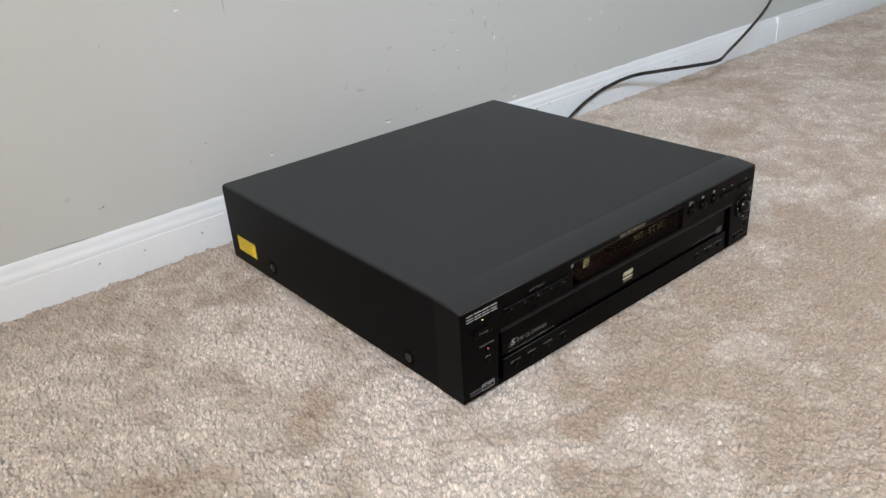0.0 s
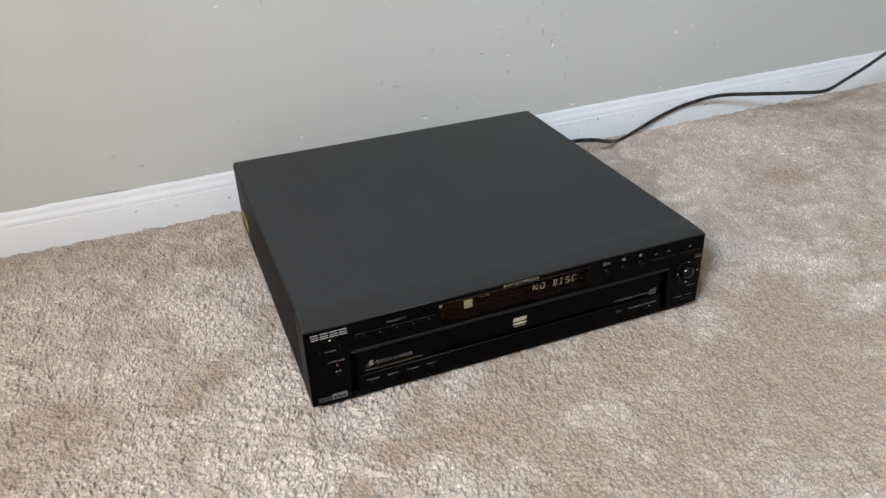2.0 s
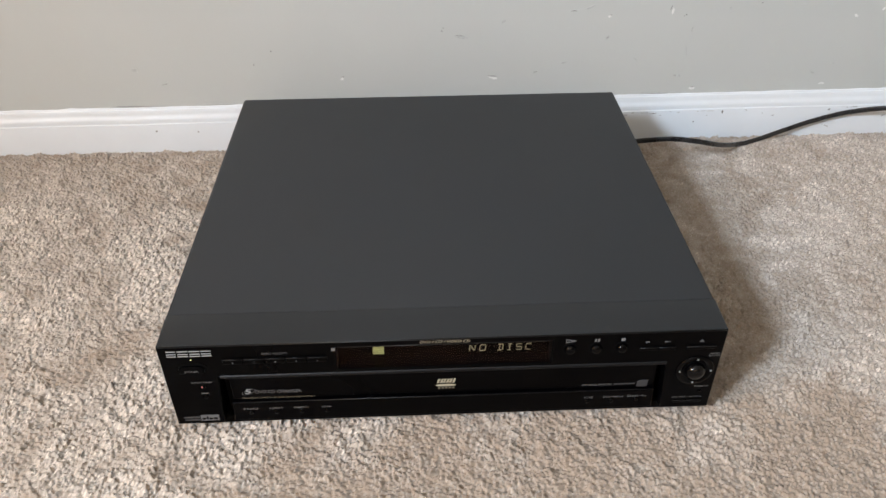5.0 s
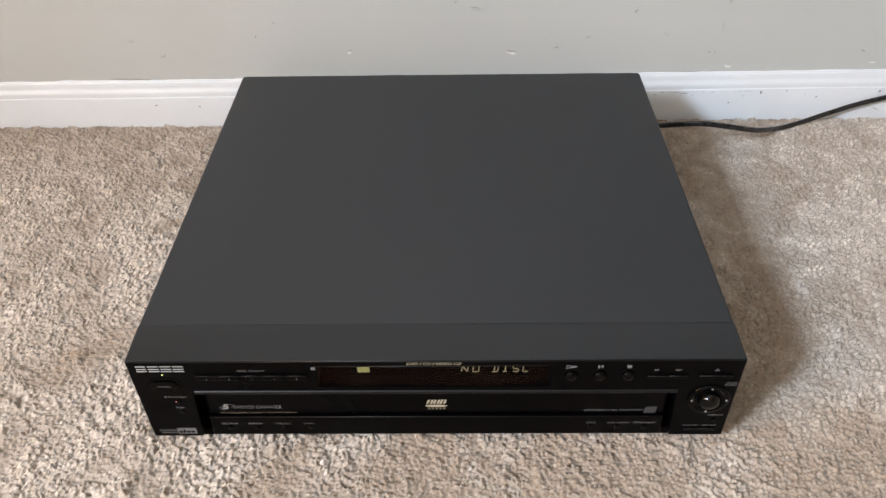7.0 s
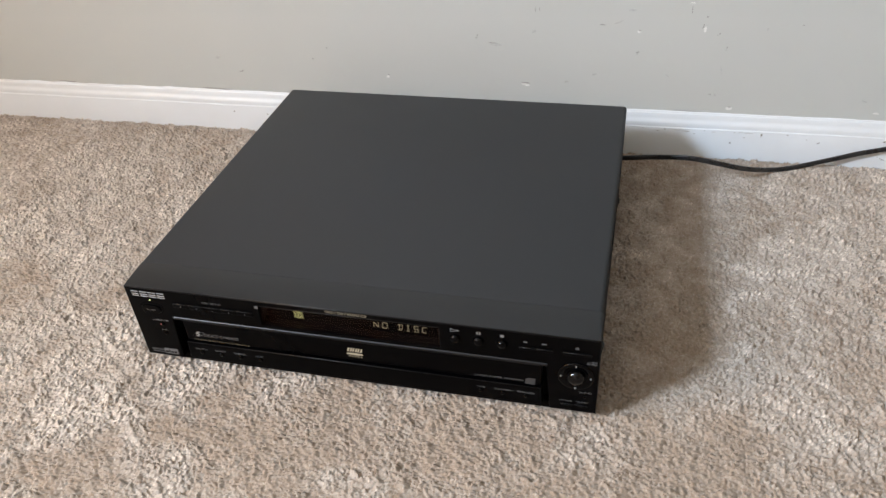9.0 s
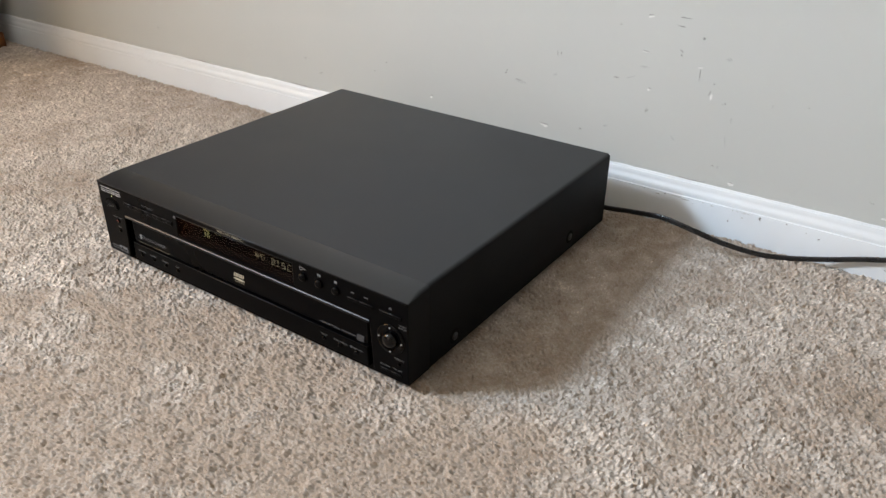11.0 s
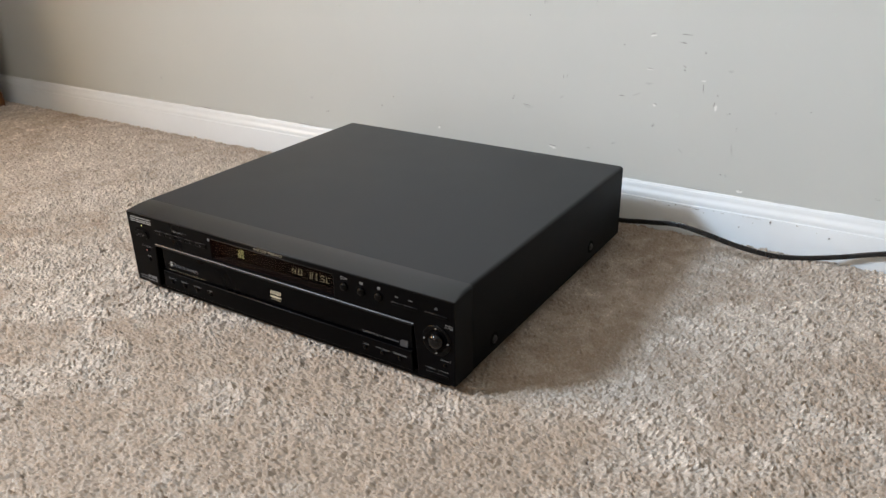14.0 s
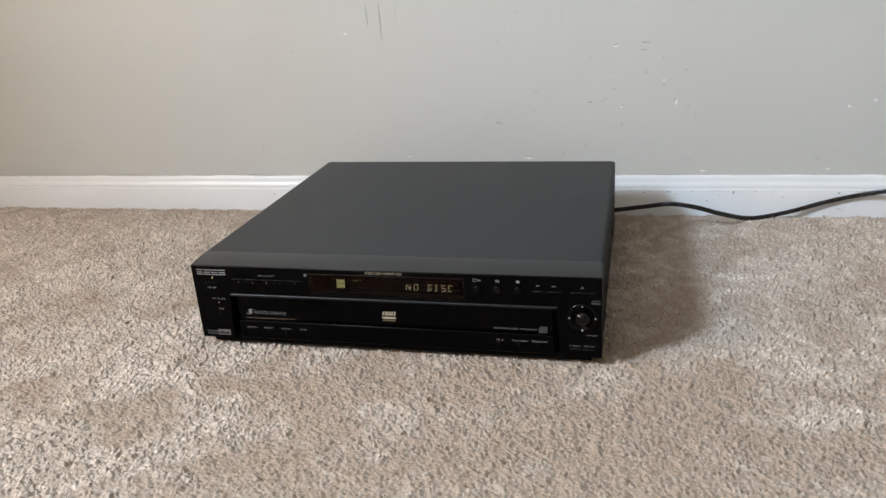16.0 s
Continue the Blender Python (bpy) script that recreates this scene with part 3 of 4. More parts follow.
def cover():
    """Folded sheet-metal hood: rounded top edges, open underneath."""
    r, w = 0.0042, W - 0.0006
    prof = [(-w, Z_B - 0.0003), (-w, Z_T - r)]
    prof += [(-w + r - r * math.cos(a), Z_T - r + r * math.sin(a)) for a in (radians(22), radians(45), radians(68), radians(90))]
    prof += [(-x, z) for x, z in prof[::-1]]
    inner = [(x * (w - 0.0012) / w, z - (0.0012 if z > Z_B + 0.01 else 0)) for x, z in prof]
    bm = bmesh.new()
    y0, y1 = SEAM + 0.0006, BACK
    rows = [[bm.verts.new((x, y, z)) for x, z in p] for y in (y0, y1) for p in (prof, inner)]
    fo, fi, bo, bi = rows
    nose = [bm.verts.new((x * (1 - 0.0004 / W), y0, z - 0.0004)) for x, z in prof]
    for v in fo:
        v.co.y += 0.0011
    for k in range(len(prof) - 1):
        bm.faces.new((nose[k], nose[k + 1], fo[k + 1], fo[k]))
        bm.faces.new((nose[k], fi[k], fi[k + 1], nose[k + 1]))
    for k in range(len(prof) - 1):
        bm.faces.new((fo[k], fo[k + 1], bo[k + 1], bo[k]))
        bm.faces.new((fi[k], bi[k], bi[k + 1], fi[k + 1]))
        bm.faces.new((bo[k], bo[k + 1], bi[k + 1], bi[k]))
    for k in (0, len(prof) - 1):
        bm.faces.new((fo[k], bo[k], bi[k], fi[k], nose[k]))
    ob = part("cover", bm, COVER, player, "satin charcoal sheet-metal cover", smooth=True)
    ob.data.set_sharp_from_angle(angle=radians(40))
    return ob


hood = cover()
part("chassis", block(-W + 0.003, W - 0.003, SEAM - 0.004, BACK - 0.002, Z_B, Z_T - 0.004, 0.001), HOLE, player, "black steel chassis and rear plate")
part("bottom_pan", block(-W + 0.010, W - 0.010, 0.006, BACK - 0.012, 0.0015, Z_B + 0.001, 0.001), HOLE, player, "black pressed bottom pan")


def bezel():
    """Moulded front: pods at both ends, a band above, openings for the drawer and the display."""
    zs = [Z_B - 0.0005, 0.0600, 0.0645, 0.0873, 0.0932]
    at = lambda z: (z - 0.0085) / 0.0515
    def xs(z):
        s = min(max(at(z), 0), 1)
        return [-W, -0.1775 + 0.0035 * s, -0.0825, 0.0815, 0.1755 - 0.0035 * s, W]
    bm = bmesh.new()
    grid = [[bm.verts.new((x, 0, z)) for x in xs(z)] for z in zs]
    faces = []
    for j in range(4):
        for i in range(5):
            if (j == 0 and 1 <= i <= 3) or (j == 2 and i == 2):
                continue
            faces.append(bm.faces.new((grid[j][i], grid[j][i + 1], grid[j + 1][i + 1], grid[j + 1][i])))
    made = bmesh.ops.extrude_face_region(bm, geom=faces)
    moved = [v for v in made["geom"] if isinstance(v, bmesh.types.BMVert)]
    for v in moved:
        v.co.y = SEAM
        if v.co.z > 0.093:
            v.co.z = Z_T - 0.00003
    bmesh.ops.recalc_face_normals(bm, faces=bm.faces)
    # a soft crease half-way down the sloping top
    bmesh.ops.bisect_plane(bm, geom=bm.verts[:] + bm.edges[:] + bm.faces[:], plane_co=(0, 0.0185, 0), plane_no=(0, 1, 0))
    for v in bm.verts:
        if abs(v.co.y - 0.0185) < 1e-5 and v.co.z > 0.0932:
            v.co.z = 0.0966
    # rounded shoulders that run into the hood and sharpen towards the front
    ends = [e for e in bm.edges if all(abs(abs(v.co.x) - W) < 1e-6 and v.co.z > 0.0931 for v in e.verts) and abs(e.verts[0].co.y - e.verts[1].co.y) > 0.005]
    bmesh.ops.bevel(bm, geom=ends, offset=0.0042, segments=4, profile=0.5, affect="EDGES")
    for v in bm.verts:
        if v.co.y < 0.001 and v.co.z > 0.0885 and abs(v.co.x) > W - 0.0045:
            v.co.x, v.co.z = math.copysign(W - 0.25 * (W - abs(v.co.x)), v.co.x), 0.0932 - 0.25 * (0.0932 - v.co.z)
    rim = [e for e in bm.edges if all(abs(v.co.y) < 1e-6 for v in e.verts) and e.calc_face_angle(0) > 0.5]
    bmesh.ops.bevel(bm, geom=rim, offset=0.0009, segments=2, profile=0.5, affect="EDGES")
    ob = part("front_bezel", bm, PLASTIC, player, "moulded black plastic front with sloping top edge")
    # one moulding; front, top and ends get separate tones for how each is lit
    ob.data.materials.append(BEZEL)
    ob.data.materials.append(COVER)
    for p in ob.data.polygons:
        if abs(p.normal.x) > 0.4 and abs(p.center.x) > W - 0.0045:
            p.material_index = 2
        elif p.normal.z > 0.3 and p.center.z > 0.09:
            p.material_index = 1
    ob.data.polygons.foreach_set("use_smooth", [True] * len(ob.data.polygons))
    ob.data.set_sharp_from_angle(angle=radians(20))
    return ob


face = bezel()
# strip in the lighter lip material, added for the highlight along the front edge
bm = bmesh.new()
bmesh.ops.create_cone(bm, cap_ends=True, segments=10, radius1=0.0007, radius2=0.0007, depth=2 * W - 0.003, matrix=pose(0, 0.0003, 0.0928, 0, 90, 0))
part("glint_line", bm, LIP_AND_GLINT, face, "thin strip added for the glint on the front edge", True)
# drawer front, flap below it, and the rounded lip above
part("drawer_front", block(-0.1680, 0.1675, 0.0035, 0.012, 0.0312, 0.0578, 0.0008), PLASTIC, player, "smooth black disc drawer front")
flap = part("lower_flap", prism([(-0.1700, 0.0090), (0.1690, 0.0090), (0.1680, 0.0296), (-0.1688, 0.0296)], 0.0010, 0.012, 0.0011, 3), PLASTIC, player, "black lower flap with small buttons")
lip_profile = [(0.0040, 0.0579), (0.0006, 0.0581), (-0.0010, 0.0590), (-0.0014, 0.0602), (-0.0008, 0.0614), (0.0010, 0.0622), (0.0040, 0.0625)]
bm = bmesh.new()
ends = [[bm.verts.new((x, y, z)) for y, z in lip_profile] for x in (-0.1726, 0.1726)]
for k in range(len(lip_profile)):
    m = (k + 1) % len(lip_profile)
    bm.faces.new((ends[0][k], ends[0][m], ends[1][m], ends[1][k]))
bm.faces.new(ends[0])
bm.faces.new(ends[1][::-1])
lip = part("drawer_lip", bm, LIP_AND_GLINT, player, "rounded grey lip over the disc drawer", smooth=True)
lip.data.set_sharp_from_angle(angle=radians(50))
# dark sheet put behind the gaps round the drawer for their shade
part("drawer_shadow_gap", block(-0.1745, 0.1725, 0.013, 0.016, 0.0086, 0.0600), HOLE, player)

# display behind a smoked window
display = part("display_board", block(-0.0840, 0.0830, 0.0118, 0.0135, 0.0560, 0.0890), BOARD, player, "dark brown display board")
pane = part("display_window", block(-0.0822, 0.0812, 0.0012, 0.0022, 0.0647, 0.0871), smoked(), player, "smoked display window")
pane.visible_shadow = False

# unseen control grid before the glowing segments, its fins sized to dim slanted views
bm = bmesh.new()
for k in range(300):
    x = -0.0805 + k * 0.00054
    block(x, x + 0.00005, 0.01104, 0.01130, 0.0600, 0.0880, bm=bm)
tagged(part("display_grid", bm, MESH_BLACK, display, "fine dark control grid"), kind="stuff")

# fourteen-segment letters: strokes on a 4 x 6 cell, (x0, z0, x1, z1) in cell units
STROKES = {
    "N": ((0, 0, 0, 6), (4, 0, 4, 6), (0.4, 5.6, 3.6, 0.4)), "O": ((0, 0, 0, 6), (4, 0, 4, 6), (0, 0, 4, 0), (0, 6, 4, 6)),
    "D": ((0, 0, 4, 0), (0, 6, 4, 6), (4, 0, 4, 6), (1.6, 0, 1.6, 6)), "I": ((0.4, 0, 3.6, 0), (0.4, 6, 3.6, 6), (2, 0, 2, 6)),
    "S": ((0, 0, 4, 0), (4, 0, 4, 3), (0, 3, 4, 3), (0, 3, 0, 6), (0, 6, 4, 6)), "C": ((0, 0, 4, 0), (0, 0, 0, 6), (0, 6, 4, 6))}


def segment_letter(letter, x, z, w, h):
    bm = bmesh.new()
    for a, b, c, d in STROKES[letter]:
        p, q = Vector((x + a / 4 * w, 0, z + b / 6 * h)), Vector((x + c / 4 * w, 0, z + d / 6 * h))
        way = (q - p).normalized()
        p, q = p + way * 0.00035, q - way * 0.00035
        side = Vector((-way.z, 0, way.x)) * 0.00032
        lean = lambda v: (v.x + 0.10 * (v.z - z), 0, v.z)
        lo = [bm.verts.new(Vector(lean(v)) + Vector((0, 0.0114, 0))) for v in (p - side, q - side, q + side, p + side)]
        hi = [bm.verts.new(v.co + Vector((0, 0.0004, 0))) for v in lo]
        bm.faces.new(lo)
        bm.faces.new(hi[::-1])
        for k in range(4):
            bm.faces.new((lo[k], hi[k], hi[(k + 1) % 4], lo[(k + 1) % 4]))
    return part("segment_letter", bm, VFD_WHITE, display, "glowing pale yellow letter")


for letter, x in zip("NODISC", (0.0230, 0.0310, 0.0447, 0.0521, 0.0595, 0.0669)):
    segment_letter(letter, x - 0.0038, 0.0682, 0.0042, 0.0062)
# disc symbol: a block of short glowing bars
for row in range(5):
    part("symbol_bar", block(-0.0556, -0.0470, 0.0114, 0.0118, 0.0680 + row * 0.0019, 0.0693 + row * 0.0019), VFD, display, "glowing yellow-green bar")
lettering("ALL DISCS", -0.0335, 0.0770, 0.0095, 0.0014, VFD, display, 0.0115)

# words printed on the front
lettering("DVD / CD / VIDEO CD", 0.0001, 0.0904, 0.0375, 0.0027, CREAM, face, slant=0.25)
lettering("DISC SELECT", -0.1283, 0.0836, 0.0190, 0.0019, PALE, face)
lettering("POWER", -0.1923, 0.0688, 0.0098, 0.0017, GREY, face, -0.0021)
lettering("SURROUND", -0.1880, 0.0552, 0.0160, 0.0017, GREY, face)
lettering("BNR", -0.1870, 0.0432, 0.0060, 0.0017, GREY, face)
lettering("PUSH", 0.2094, 0.0690, 0.0072, 0.0016, GREY, face)
lettering("ENTER", 0.2094, 0.0666, 0.0086, 0.0016, GREY, face)
lettering("DISPLAY", 0.2055, 0.0326, 0.0110, 0.0016, GREY, face)
lettering("EXCHANGE", 0.1893, 0.0206, 0.0110, 0.0014, GREY, face)
lettering("DISC SKIP", 0.2032, 0.0206, 0.0100, 0.0014, GREY, face)
drawer = bpy.data.objects["drawer_front"]
lettering("DVD/CD CHANGER", -0.1314, 0.0390, 0.0357, 0.0036, PALE, drawer, 0.0032)
lettering("PRECISION DRIVE 2 / BLOCK NOISE REDUCTION", -0.1321, 0.0324, 0.0568, 0.0017, GOLD, drawer, 0.0032, slant=0.15)
lettering("5", -0.1551, 0.0399, 0.0042, 0.0054, SILVER, drawer, 0.0030, slant=0.2, bold=0.03)
lettering("CD/DVD PLAYER", 0.1218, 0.0343, 0.0240, 0.0019, GREY, drawer, 0.0032)
for word, x, w in (("SHUFFLE", -0.155, 0.0120), ("REPEAT", -0.135, 0.0108), ("ONE/ALL", -0.115, 0.0122), ("LOAD", -0.095, 0.0078), ("TITLE", 0.1154, 0.0074), ("DVD MENU", 0.1357, 0.0160), ("RETURN", 0.1570, 0.0112)):
    lettering(word, x, 0.0225, w, 0.0018, GREY, flap, 0.0007)


def ring_outline(cx, cz, rx, rz, thick, turn, y, name, mat, parent):
    """A thin flat ellipse drawn as a line."""
    bm = bmesh.new()
    c, s, n = math.cos(radians(turn)), math.sin(radians(turn)), 36
    loops = []
    for k in (1, -1):
        loop = []
        for i in range(n):
            u, v = (rx + k * thick / 2) * math.cos(math.tau * i / n), (rz + k * thick / 2) * math.sin(math.tau * i / n)
            loop.append(bm.verts.new((cx + u * c - v * s, y, cz + u * s + v * c)))
        loops.append(loop)
    for i in range(n):
        j = (i + 1) % n
        bm.faces.new((loops[0][i], loops[0][j], loops[1][j], loops[1][i]))
    return part(name, bm, mat, parent)


ring_outline(-0.1546, 0.0393, 0.0058, 0.0022, 0.00028, 22, 0.0031, "swoosh", GREY, drawer)
# plain bars where a maker's mark or a type number stands
for x0, x1 in ((-0.2088, -0.2014), (-0.2004, -0.1924), (-0.1916, -0.1836), (-0.1828, -0.1750)):
    for z0, z1 in ((0.0828, 0.0836), (0.0851, 0.0858), (0.0878, 0.0886)):
        part("maker_mark", block(x0 + 0.0003, x1, -0.0005, 0.0002, z0, z1, 0.0002, 1), SILVER, face, "silver maker's mark, plain bars")
part("type_bar", block(0.1356, 0.1525, 0.0032, 0.0036, 0.0336, 0.0349), FAINT, drawer)
part("disc_mark", prism([(0.1538, 0.0308), (0.1622, 0.0308), (0.1628, 0.0380), (0.1564, 0.0380), (0.1541, 0.0364)], 0.0031, 0.0036), FAINT, drawer, "grey plain disc-format mark")
for x in (-0.0066, -0.0018, 0.0030):
    for u in (0.0, 0.0026):
        part("format_mark", prism([(x + u, 0.0424), (x + u + 0.0015, 0.0424), (x + u + 0.0029, 0.0466), (x + u + 0.0014, 0.0466)], 0.0031, 0.0036), CREAM, drawer, "cream plain disc-format mark")
part("format_mark", prism(oval(0.0006, 0.0397, 0.0080, 0.0011), 0.0031, 0.0036), CREAM, drawer)
for k in range(5):
    part("format_mark", block(-0.0056 + k * 0.0028, -0.0040 + k * 0.0028, 0.0031, 0.0036, 0.0360, 0.0375), GOLD, drawer)
part("sound_mark", block(-0.1956, -0.1812, -0.0004, 0.0002, 0.0118, 0.0182), PALE, face, "pale plain sound-format mark")
for k, (a, b, c, d) in enumerate(((-0.1945, -0.1918, 0.0134, 0.0152), (-0.1910, -0.1896, 0.0134, 0.0168), (-0.1888, -0.1862, 0.0134, 0.0150), (-0.1854, -0.1826, 0.0134, 0.0152))):
    part("sound_mark_bar", block(a, b, -0.0007, -0.0003, c, d), PLASTIC, face)
part("sound_mark_bar", block(-0.2090, -0.1962, -0.0004, 0.0002, 0.0150, 0.0166), FAINT, face)
part("sound_mark_bar", block(-0.2085, -0.1962, -0.0004, 0.0002, 0.0122, 0.0136), FAINT, face)
part("open_mark", block(-0.0858, -0.0828, -0.0004, 0.0002, 0.0844, 0.0872), PALE, face)


# controls
def round_button(name, x, z, r, rise, mat, parent, label, y=0.0):
    part("button_well", lathe(x, z, [(r * 1.30, y + 0.0003), (r * 1.30, y - 0.0002), (r * 1.12, y - 0.0002), (r * 1.08, y + 0.0003)]), HOLE, parent, smooth=True)
    return part(name, lathe(x, z, [(r, y + 0.001), (r, y - rise * 0.30), (r * 0.93, y - rise * 0.58), (r * 0.76, y - rise * 0.82), (r * 0.48, y - rise * 1.0), (r * 0.2, y - rise * 1.07), (0, y - rise * 1.08)]), mat, parent, label, True)


for x, kind in ((0.0953, "play"), (0.1153, "pause"), (0.1352, "stop")):
    round_button("button", x, 0.0783, 0.0044, 0.0040, GLOSSY, face, "round glossy black " + kind + " button")
corners = [(0.0918, 0.0851), (0.0918, 0.0882), (0.0994, 0.08665)]
for a, b in zip(corners, corners[1:] + corners[:1]):
    way = (Vector(b) - Vector(a)).normalized() * 0.00017
    part("play_sign", prism([(a[0] - way.y, a[1] + way.x), (b[0] - way.y, b[1] + way.x), (b[0] + way.y, b[1] - way.x), (a[0] + way.y, a[1] - way.x)], -0.0004, 0.0002), GREY, face)
for x in (0.1143, 0.1165):
    part("pause_sign", block(x - 0.0006, x + 0.0007, -0.0004, 0.0002, 0.0853, 0.0878), GREY, face)
part("stop_sign", block(0.1338, 0.1368, -0.0004, 0.0002, 0.0853, 0.0878), GREY, face)
for cx, s in ((0.1549, -1), (0.1699, 1)):
    for x in (cx - 0.0013, cx + 0.0003):
        part("skip_sign", prism([(x - s * 0.0007, 0.0822), (x - s * 0.0007, 0.0837), (x + s * 0.0008, 0.08295)], -0.0004, 0.0002), PALE, face)
    part("skip_sign", block(cx + s * 0.0016 - 0.0002, cx + s * 0.0016 + 0.0002, -0.0004, 0.0002, 0.0822, 0.0837), PALE, face)
part("eject_sign", prism([(0.1949, 0.0826), (0.1981, 0.0826), (0.1965, 0.0841)], -0.0004, 0.0002), DIM, face)
part("eject_sign", block(0.1949, 0.1981, -0.0004, 0.0002, 0.0815, 0.0821), DIM, face)


def glint_ridge(x0, x1, y, z, r, parent):
    """A thin rounded strip of lighter, shinier material, added for the glint along an edge."""
    bm = bmesh.new()
    bmesh.ops.create_cone(bm, cap_ends=True, segments=8, radius1=r, radius2=r, depth=x1 - x0, matrix=pose((x0 + x1) / 2, y, z, 0, 90, 0))
    return part("glint_line", bm, LIP_AND_GLINT, parent, "thin strip added for an edge glint", True)


def bar_button(x0, x1, z, h, label, parent=None, y=0.0):
    part("button_well", block(x0 - 0.0007, x1 + 0.0007, y - 0.0002, y + 0.0004, z - h / 2 - 0.0006, z + h / 2 + 0.0006), HOLE, parent or face)
    key = part("button", block(x0, x1, y - 0.0014, y + 0.001, z - h / 2, z + h / 2, 0.0006, 2), PLASTIC, parent or face, label)
    glint_ridge(x0, x1, y - 0.0012, z + h / 2 - 0.0002, 0.00042, key)
    return key


for k in range(5):
    x0 = -0.1682 + k * 0.0159
    key = bar_button(x0, x0 + 0.0154, 0.0768, 0.0048, "slim black disc key")
    lettering("12345"[k], x0 + 0.0078, 0.0762, 0.0004 if k == 0 else 0.0011, 0.0017, GREY, key, -0.0016)
bar_button(0.1492, 0.1630, 0.0762, 0.0030, "slim black skip key")
bar_button(0.1636, 0.1772, 0.0762, 0.0030, "slim black skip key")
bar_button(0.1852, 0.2082, 0.0762, 0.0030, "slim black open key")
bar_button(0.1850, 0.1962, 0.0164, 0.0026, "slim black key")
bar_button(0.1968, 0.2080, 0.0164, 0.0026, "slim black key")
part("button_well", prism(oval(-0.1922, 0.0700, 0.0118, 0.0066, 32, 2.6), -0.0003, 0.0006), HOLE, face)
part("button", prism(oval(-0.1925, 0.0692, 0.0098, 0.0046, 32, 3.0), -0.0018, 0.001, 0.0009), PLASTIC, face, "oval black power button")
part("power_light", lathe(-0.1915, 0.0794, [(0.0005, 0.0005), (0.0005, -0.0002), (0.0003, -0.0005), (0, -0.0006)], 14), LED, face, "lit yellow-green standby light", True)
for z in (0.0507, 0.0392):
    round_button("button", -0.187, z, 0.0021, 0.0014, GLOSSY, face, "tiny round black button")
part("surround_light", lathe(-0.1878, 0.0512, [(0.0006, -0.0010), (0.0006, -0.0016), (0, -0.0018)], 10), RED, face, "small red light", True)
for x in (-0.1553, -0.135, -0.115, -0.0948, 0.1147, 0.1346, 0.1546):
    round_button("button", x, 0.0184, 0.0021, 0.0016, GLOSSY, flap, "tiny round black button", 0.001)
ring_outline(0.1488, 0.0227, 0.0014, 0.0009, 0.0004, 0, 0.0007, "return_sign", GREY, flap)
round_button("button", 0.2050, 0.0275, 0.0017, 0.0012, GLOSSY, face, "tiny round black button")
glint_ridge(-0.1684, 0.1676, 0.0014, 0.0294, 0.00042, flap)
glint_ridge(-0.0812, 0.0800, 0.0004, 0.0871, 0.00032, face)
# menu joystick: dished ring, ball, four pointers
JX, JZ = 0.1966, 0.0512
joystick = part("joystick", lathe(JX, JZ, [(0.0152, 0.0006), (0.0152, -0.0010), (0.0142, -0.0018), (0.0112, -0.0014), (0.0092, 0.0004), (0.0086, 0.0006)], 40), GLOSSY, face, "round black menu joystick", True)
part("ball", lathe(JX, JZ, [(0.0078, 0.0006), (0.0078, -0.0014), (0.0073, -0.0036), (0.0060, -0.0054), (0.0040, -0.0066), (0.0018, -0.0072), (0, -0.0073)], 32), BALL, joystick, "domed glossy black knob", True)
for a in range(4):
    u, v = math.cos(a * math.pi / 2), math.sin(a * math.pi / 2)
    part("pointer", lathe(JX + 0.0124 * u, JZ + 0.0124 * v, [(0.0007, -0.0010), (0.0007, -0.0021), (0, -0.0022)], 10), SILVER, joystick, "small pale pointer dot")


# side screws in dimples, and the warning sticker
def side_screw(x, y, z):
    s = 1 if x > 0 else -1
    turn = pose(x, y, z, 0, 0, 90 * s)
    bm = lathe(0, 0, [(0.0078, -0.0001), (0.0074, -0.0005), (0.0062, -0.0003), (0.0040, -0.0002), (0, -0.0002)], 24)
    bm.transform(turn)
    part("screw_dimple", bm, HOLE, hood, "dark pressed dimple", smooth=True)
    bm = lathe(0, 0, [(0.0041, 0.0004), (0.0041, -0.0010), (0.0033, -0.0016), (0, -0.0018)], 20)
    block(-0.0026, 0.0026, -0.0021, -0.0012, -0.0005, 0.0005, bm=bm)
    block(-0.0005, 0.0005, -0.0021, -0.0012, -0.0026, 0.0026, bm=bm)
    bm.transform(turn)
    part("screw", bm, STEEL, hood, "black cross-head screw")


for s in (-1, 1):
    side_screw(s * (W - 0.0006), 0.0725, 0.0205)
    side_screw(s * (W - 0.0006), 0.3080, 0.0248)
XS = -W + 0.0006
sticker = part("warning_sticker", block(XS - 0.0003, XS + 0.0002, 0.3435, 0.3850, 0.0222, 0.0400), YELLOW, hood, "yellow laser warning sticker")
for z0, z1, y0, y1 in ((0.0394, 0.0397, 0.3442, 0.3843), (0.0225, 0.0228, 0.3442, 0.3843)):
    part("sticker_line", block(XS - 0.0005, XS - 0.0002, y0, y1, z0, z1), INK, sticker)
for y0 in (0.3440, 0.3842):
    part("sticker_line", block(XS - 0.0005, XS - 0.0002, y0, y0 + 0.0003, 0.0226, 0.0396), INK, sticker)
for k, (a, b) in enumerate(((0.352, 0.382), (0.349, 0.382), (0.360, 0.382), (0.351, 0.382), (0.355, 0.382), (0.348, 0.382))):
    part("sticker_line", block(XS - 0.0005, XS - 0.0002, a, b, 0.0246 + k * 0.0024, 0.0252 + k * 0.0024), INK, sticker)

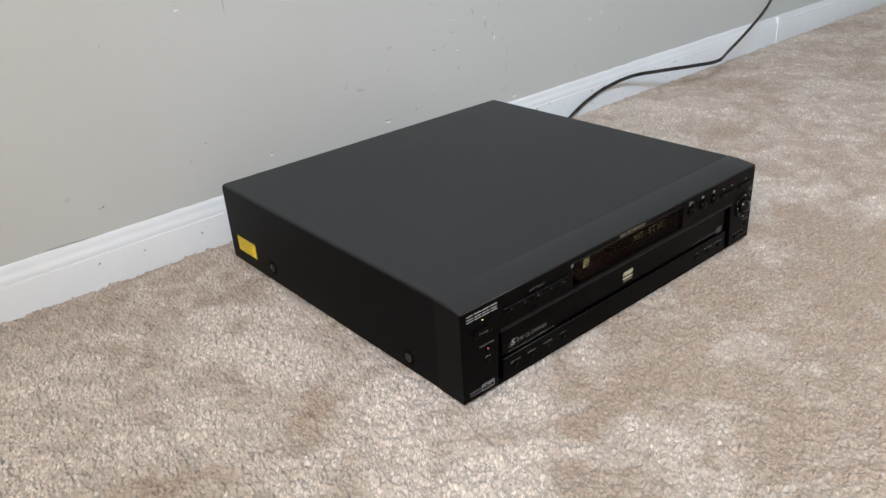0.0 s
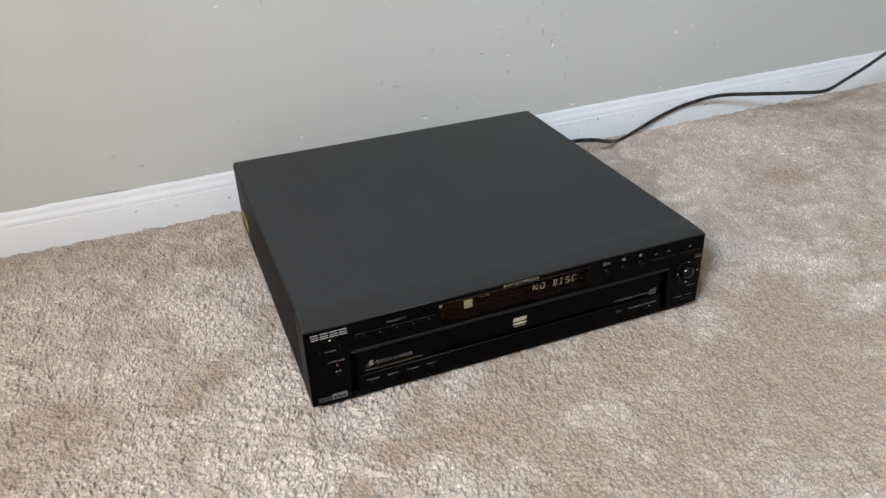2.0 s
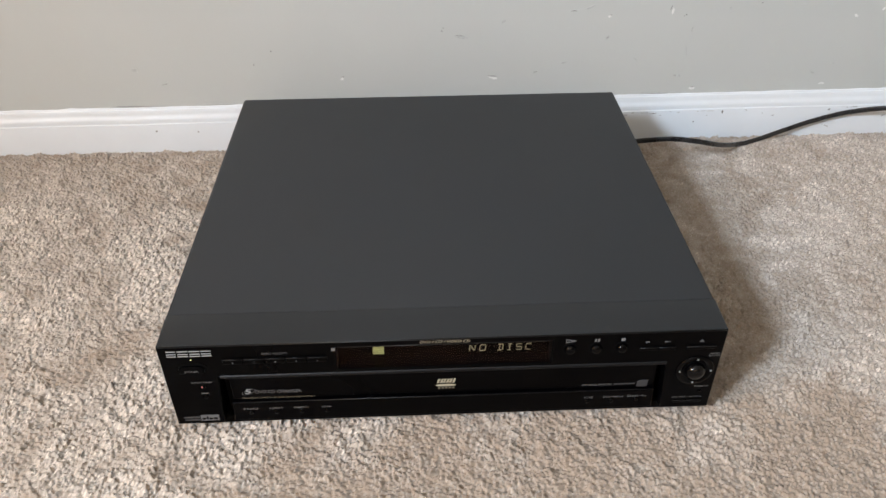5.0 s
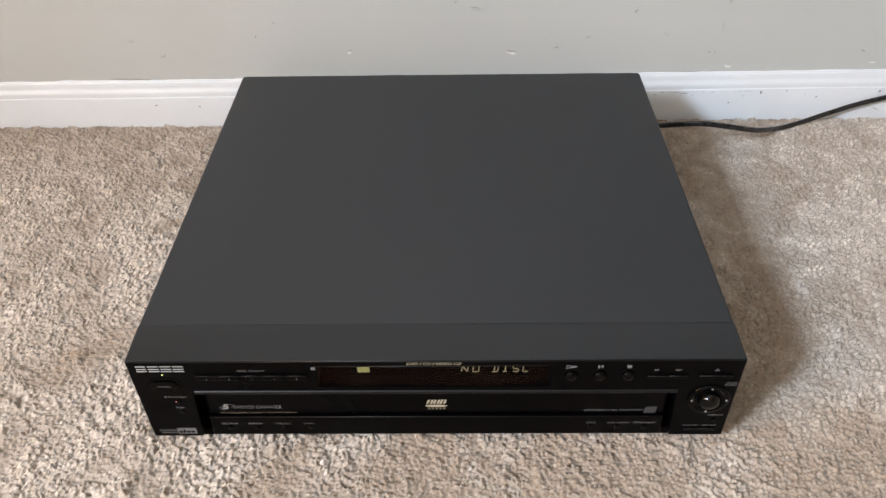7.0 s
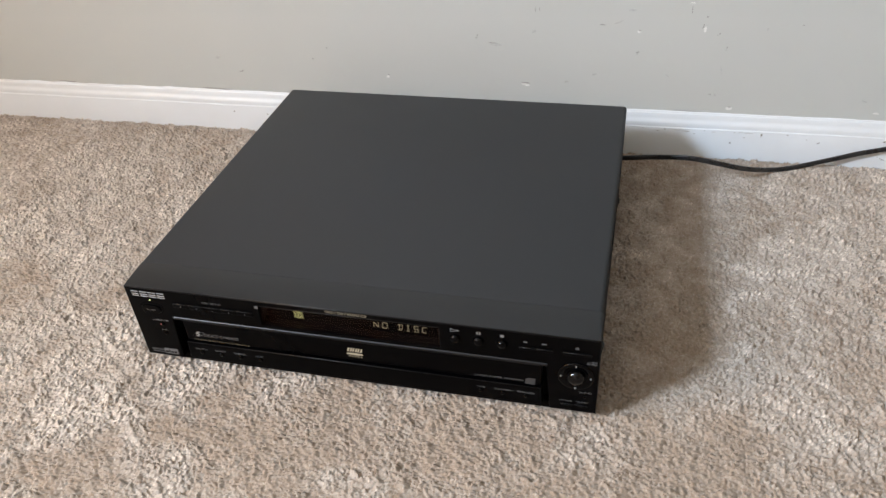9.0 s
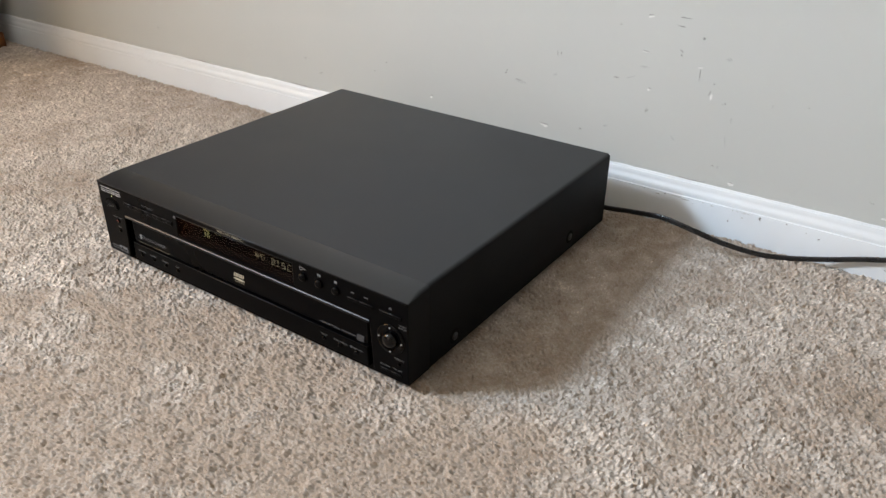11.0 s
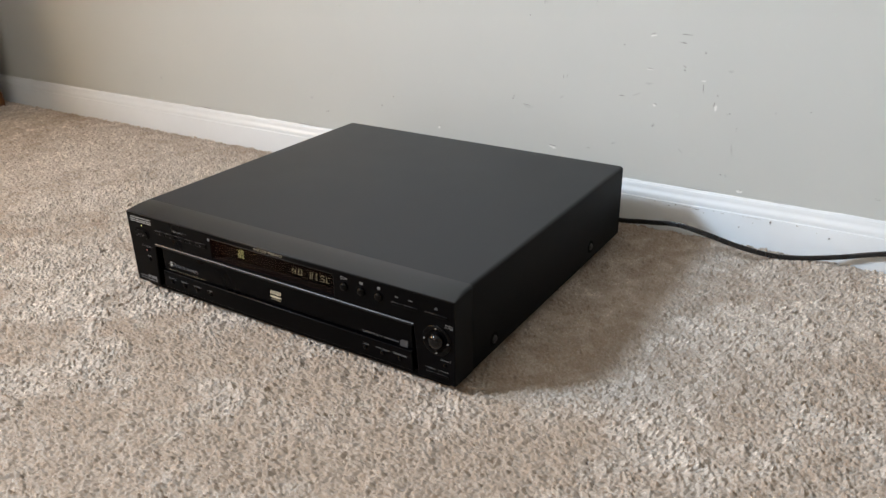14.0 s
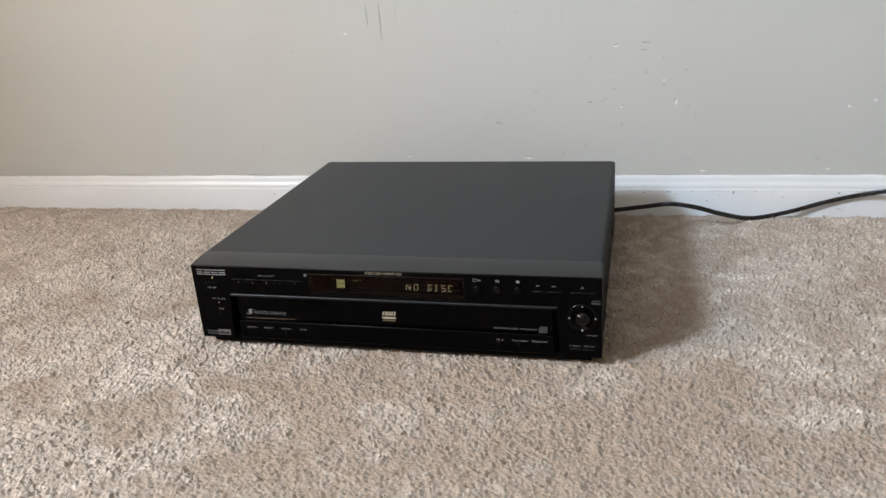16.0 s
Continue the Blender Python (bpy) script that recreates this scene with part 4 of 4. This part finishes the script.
# feet pressed into the pile
for x in (-0.17, 0.17):
    for y in (0.055, 0.345):
        bm = bmesh.new()
        bmesh.ops.create_cone(bm, cap_ends=True, segments=24, radius1=0.016, radius2=0.018, depth=0.0015 - Z_F, matrix=pose(x, y, (0.0015 + Z_F) / 2))
        part("foot", bm, RUBBER, player, "round black rubber foot")

# ---- mains cord ----
r, half = 0.0017, 0.0016
eight = [(r * math.cos(a) * 0.95, half + r * math.sin(a)) for a in [radians(d) for d in range(-30, 211, 40)]]
eight += [(r * math.cos(a) * 0.95, -half + r * math.sin(a)) for a in [radians(d) for d in range(150, 391, 40)]]
CORD = ((0.120, 0.3995, 0.035), (0.150, 0.4180, 0.036), (0.200, 0.4106, 0.0225), (0.250, 0.4063, 0.0284), (0.290, 0.3944, 0.0373), (0.325, 0.3935, 0.0329), (0.360, 0.4100, 0.0184), (0.395, 0.4370, 0.0035),
        (0.425, 0.4522, 0.0010), (0.465, 0.4670, 0.0055), (0.505, 0.4715, 0.0169), (0.552, 0.4708, 0.0288), (0.600, 0.4512, 0.0424), (0.650, 0.4264, 0.0452), (0.710, 0.3970, 0.0465), (0.757, 0.3773, 0.0487),
        (0.805, 0.3847, 0.0572), (0.870, 0.3886, 0.0805), (0.940, 0.3910, 0.1164), (0.985, 0.3930, 0.1649), (1.030, 0.4097, 0.2273), (1.090, 0.4350, 0.300), (1.130, 0.4700, 0.340), (1.140, 0.4940, 0.345))
cord = tagged(sweep(CORD, eight, "mains_cord", RUBBER), "black two-core mains cord trailing past the baseboard", "cable")

# ---- cabinet in the far corner ----
cabinet = tagged(new("wooden_cabinet"), "reddish-brown cherry cabinet with panelled door and moulded plinth", "cabinet")
CX, CY0, CY1, CZ = -1.222, -0.06, 0.426, 1.0
part("body", block(X_W + 0.01, CX - 0.012, CY0, CY1 - 0.006, Z_F + 0.001, CZ, 0.002), WOOD, cabinet)
part("plinth", block(X_W + 0.012, CX + 0.004, CY0 - 0.006, CY1 + 0.006, Z_F + 0.0008, 0.028, 0.004), WOOD, cabinet, "heavy moulded wooden plinth")
part("plinth_moulding", block(X_W + 0.014, CX - 0.003, CY0 - 0.002, CY1 + 0.001, 0.0285, 0.050, 0.006, 3), WOOD, cabinet)
part("plinth_moulding", block(X_W + 0.016, CX - 0.008, CY0 + 0.001, CY1 - 0.003, 0.0505, 0.064, 0.003), WOOD, cabinet)
part("corner_post", block(CX - 0.03, CX - 0.006, 0.396, CY1 - 0.004, 0.0645, CZ - 0.002, 0.003), WOOD, cabinet)
part("corner_post", block(CX - 0.03, CX - 0.006, CY0 + 0.002, CY0 + 0.03, 0.0645, CZ - 0.002, 0.003), WOOD, cabinet)
part("top", block(X_W + 0.01, CX + 0.012, CY0 - 0.012, CY1 + 0.006, CZ, CZ + 0.028, 0.006), WOOD, cabinet)
for y0, y1 in ((-0.026, 0.388),):
    door = part("door", block(CX - 0.024, CX - 0.010, y0 + 0.03, y1 - 0.03, 0.10, CZ - 0.05), WOOD, cabinet, "framed cabinet door")
    for a, b, c, d in ((y0, y0 + 0.042, 0.070, CZ - 0.01), (y1 - 0.042, y1, 0.070, CZ - 0.01), (y0 + 0.042, y1 - 0.042, 0.070, 0.112), (y0 + 0.042, y1 - 0.042, CZ - 0.06, CZ - 0.01)):
        part("door_rail", block(CX - 0.024, CX - 0.001, a, b, c, d, 0.003), WOOD, door)
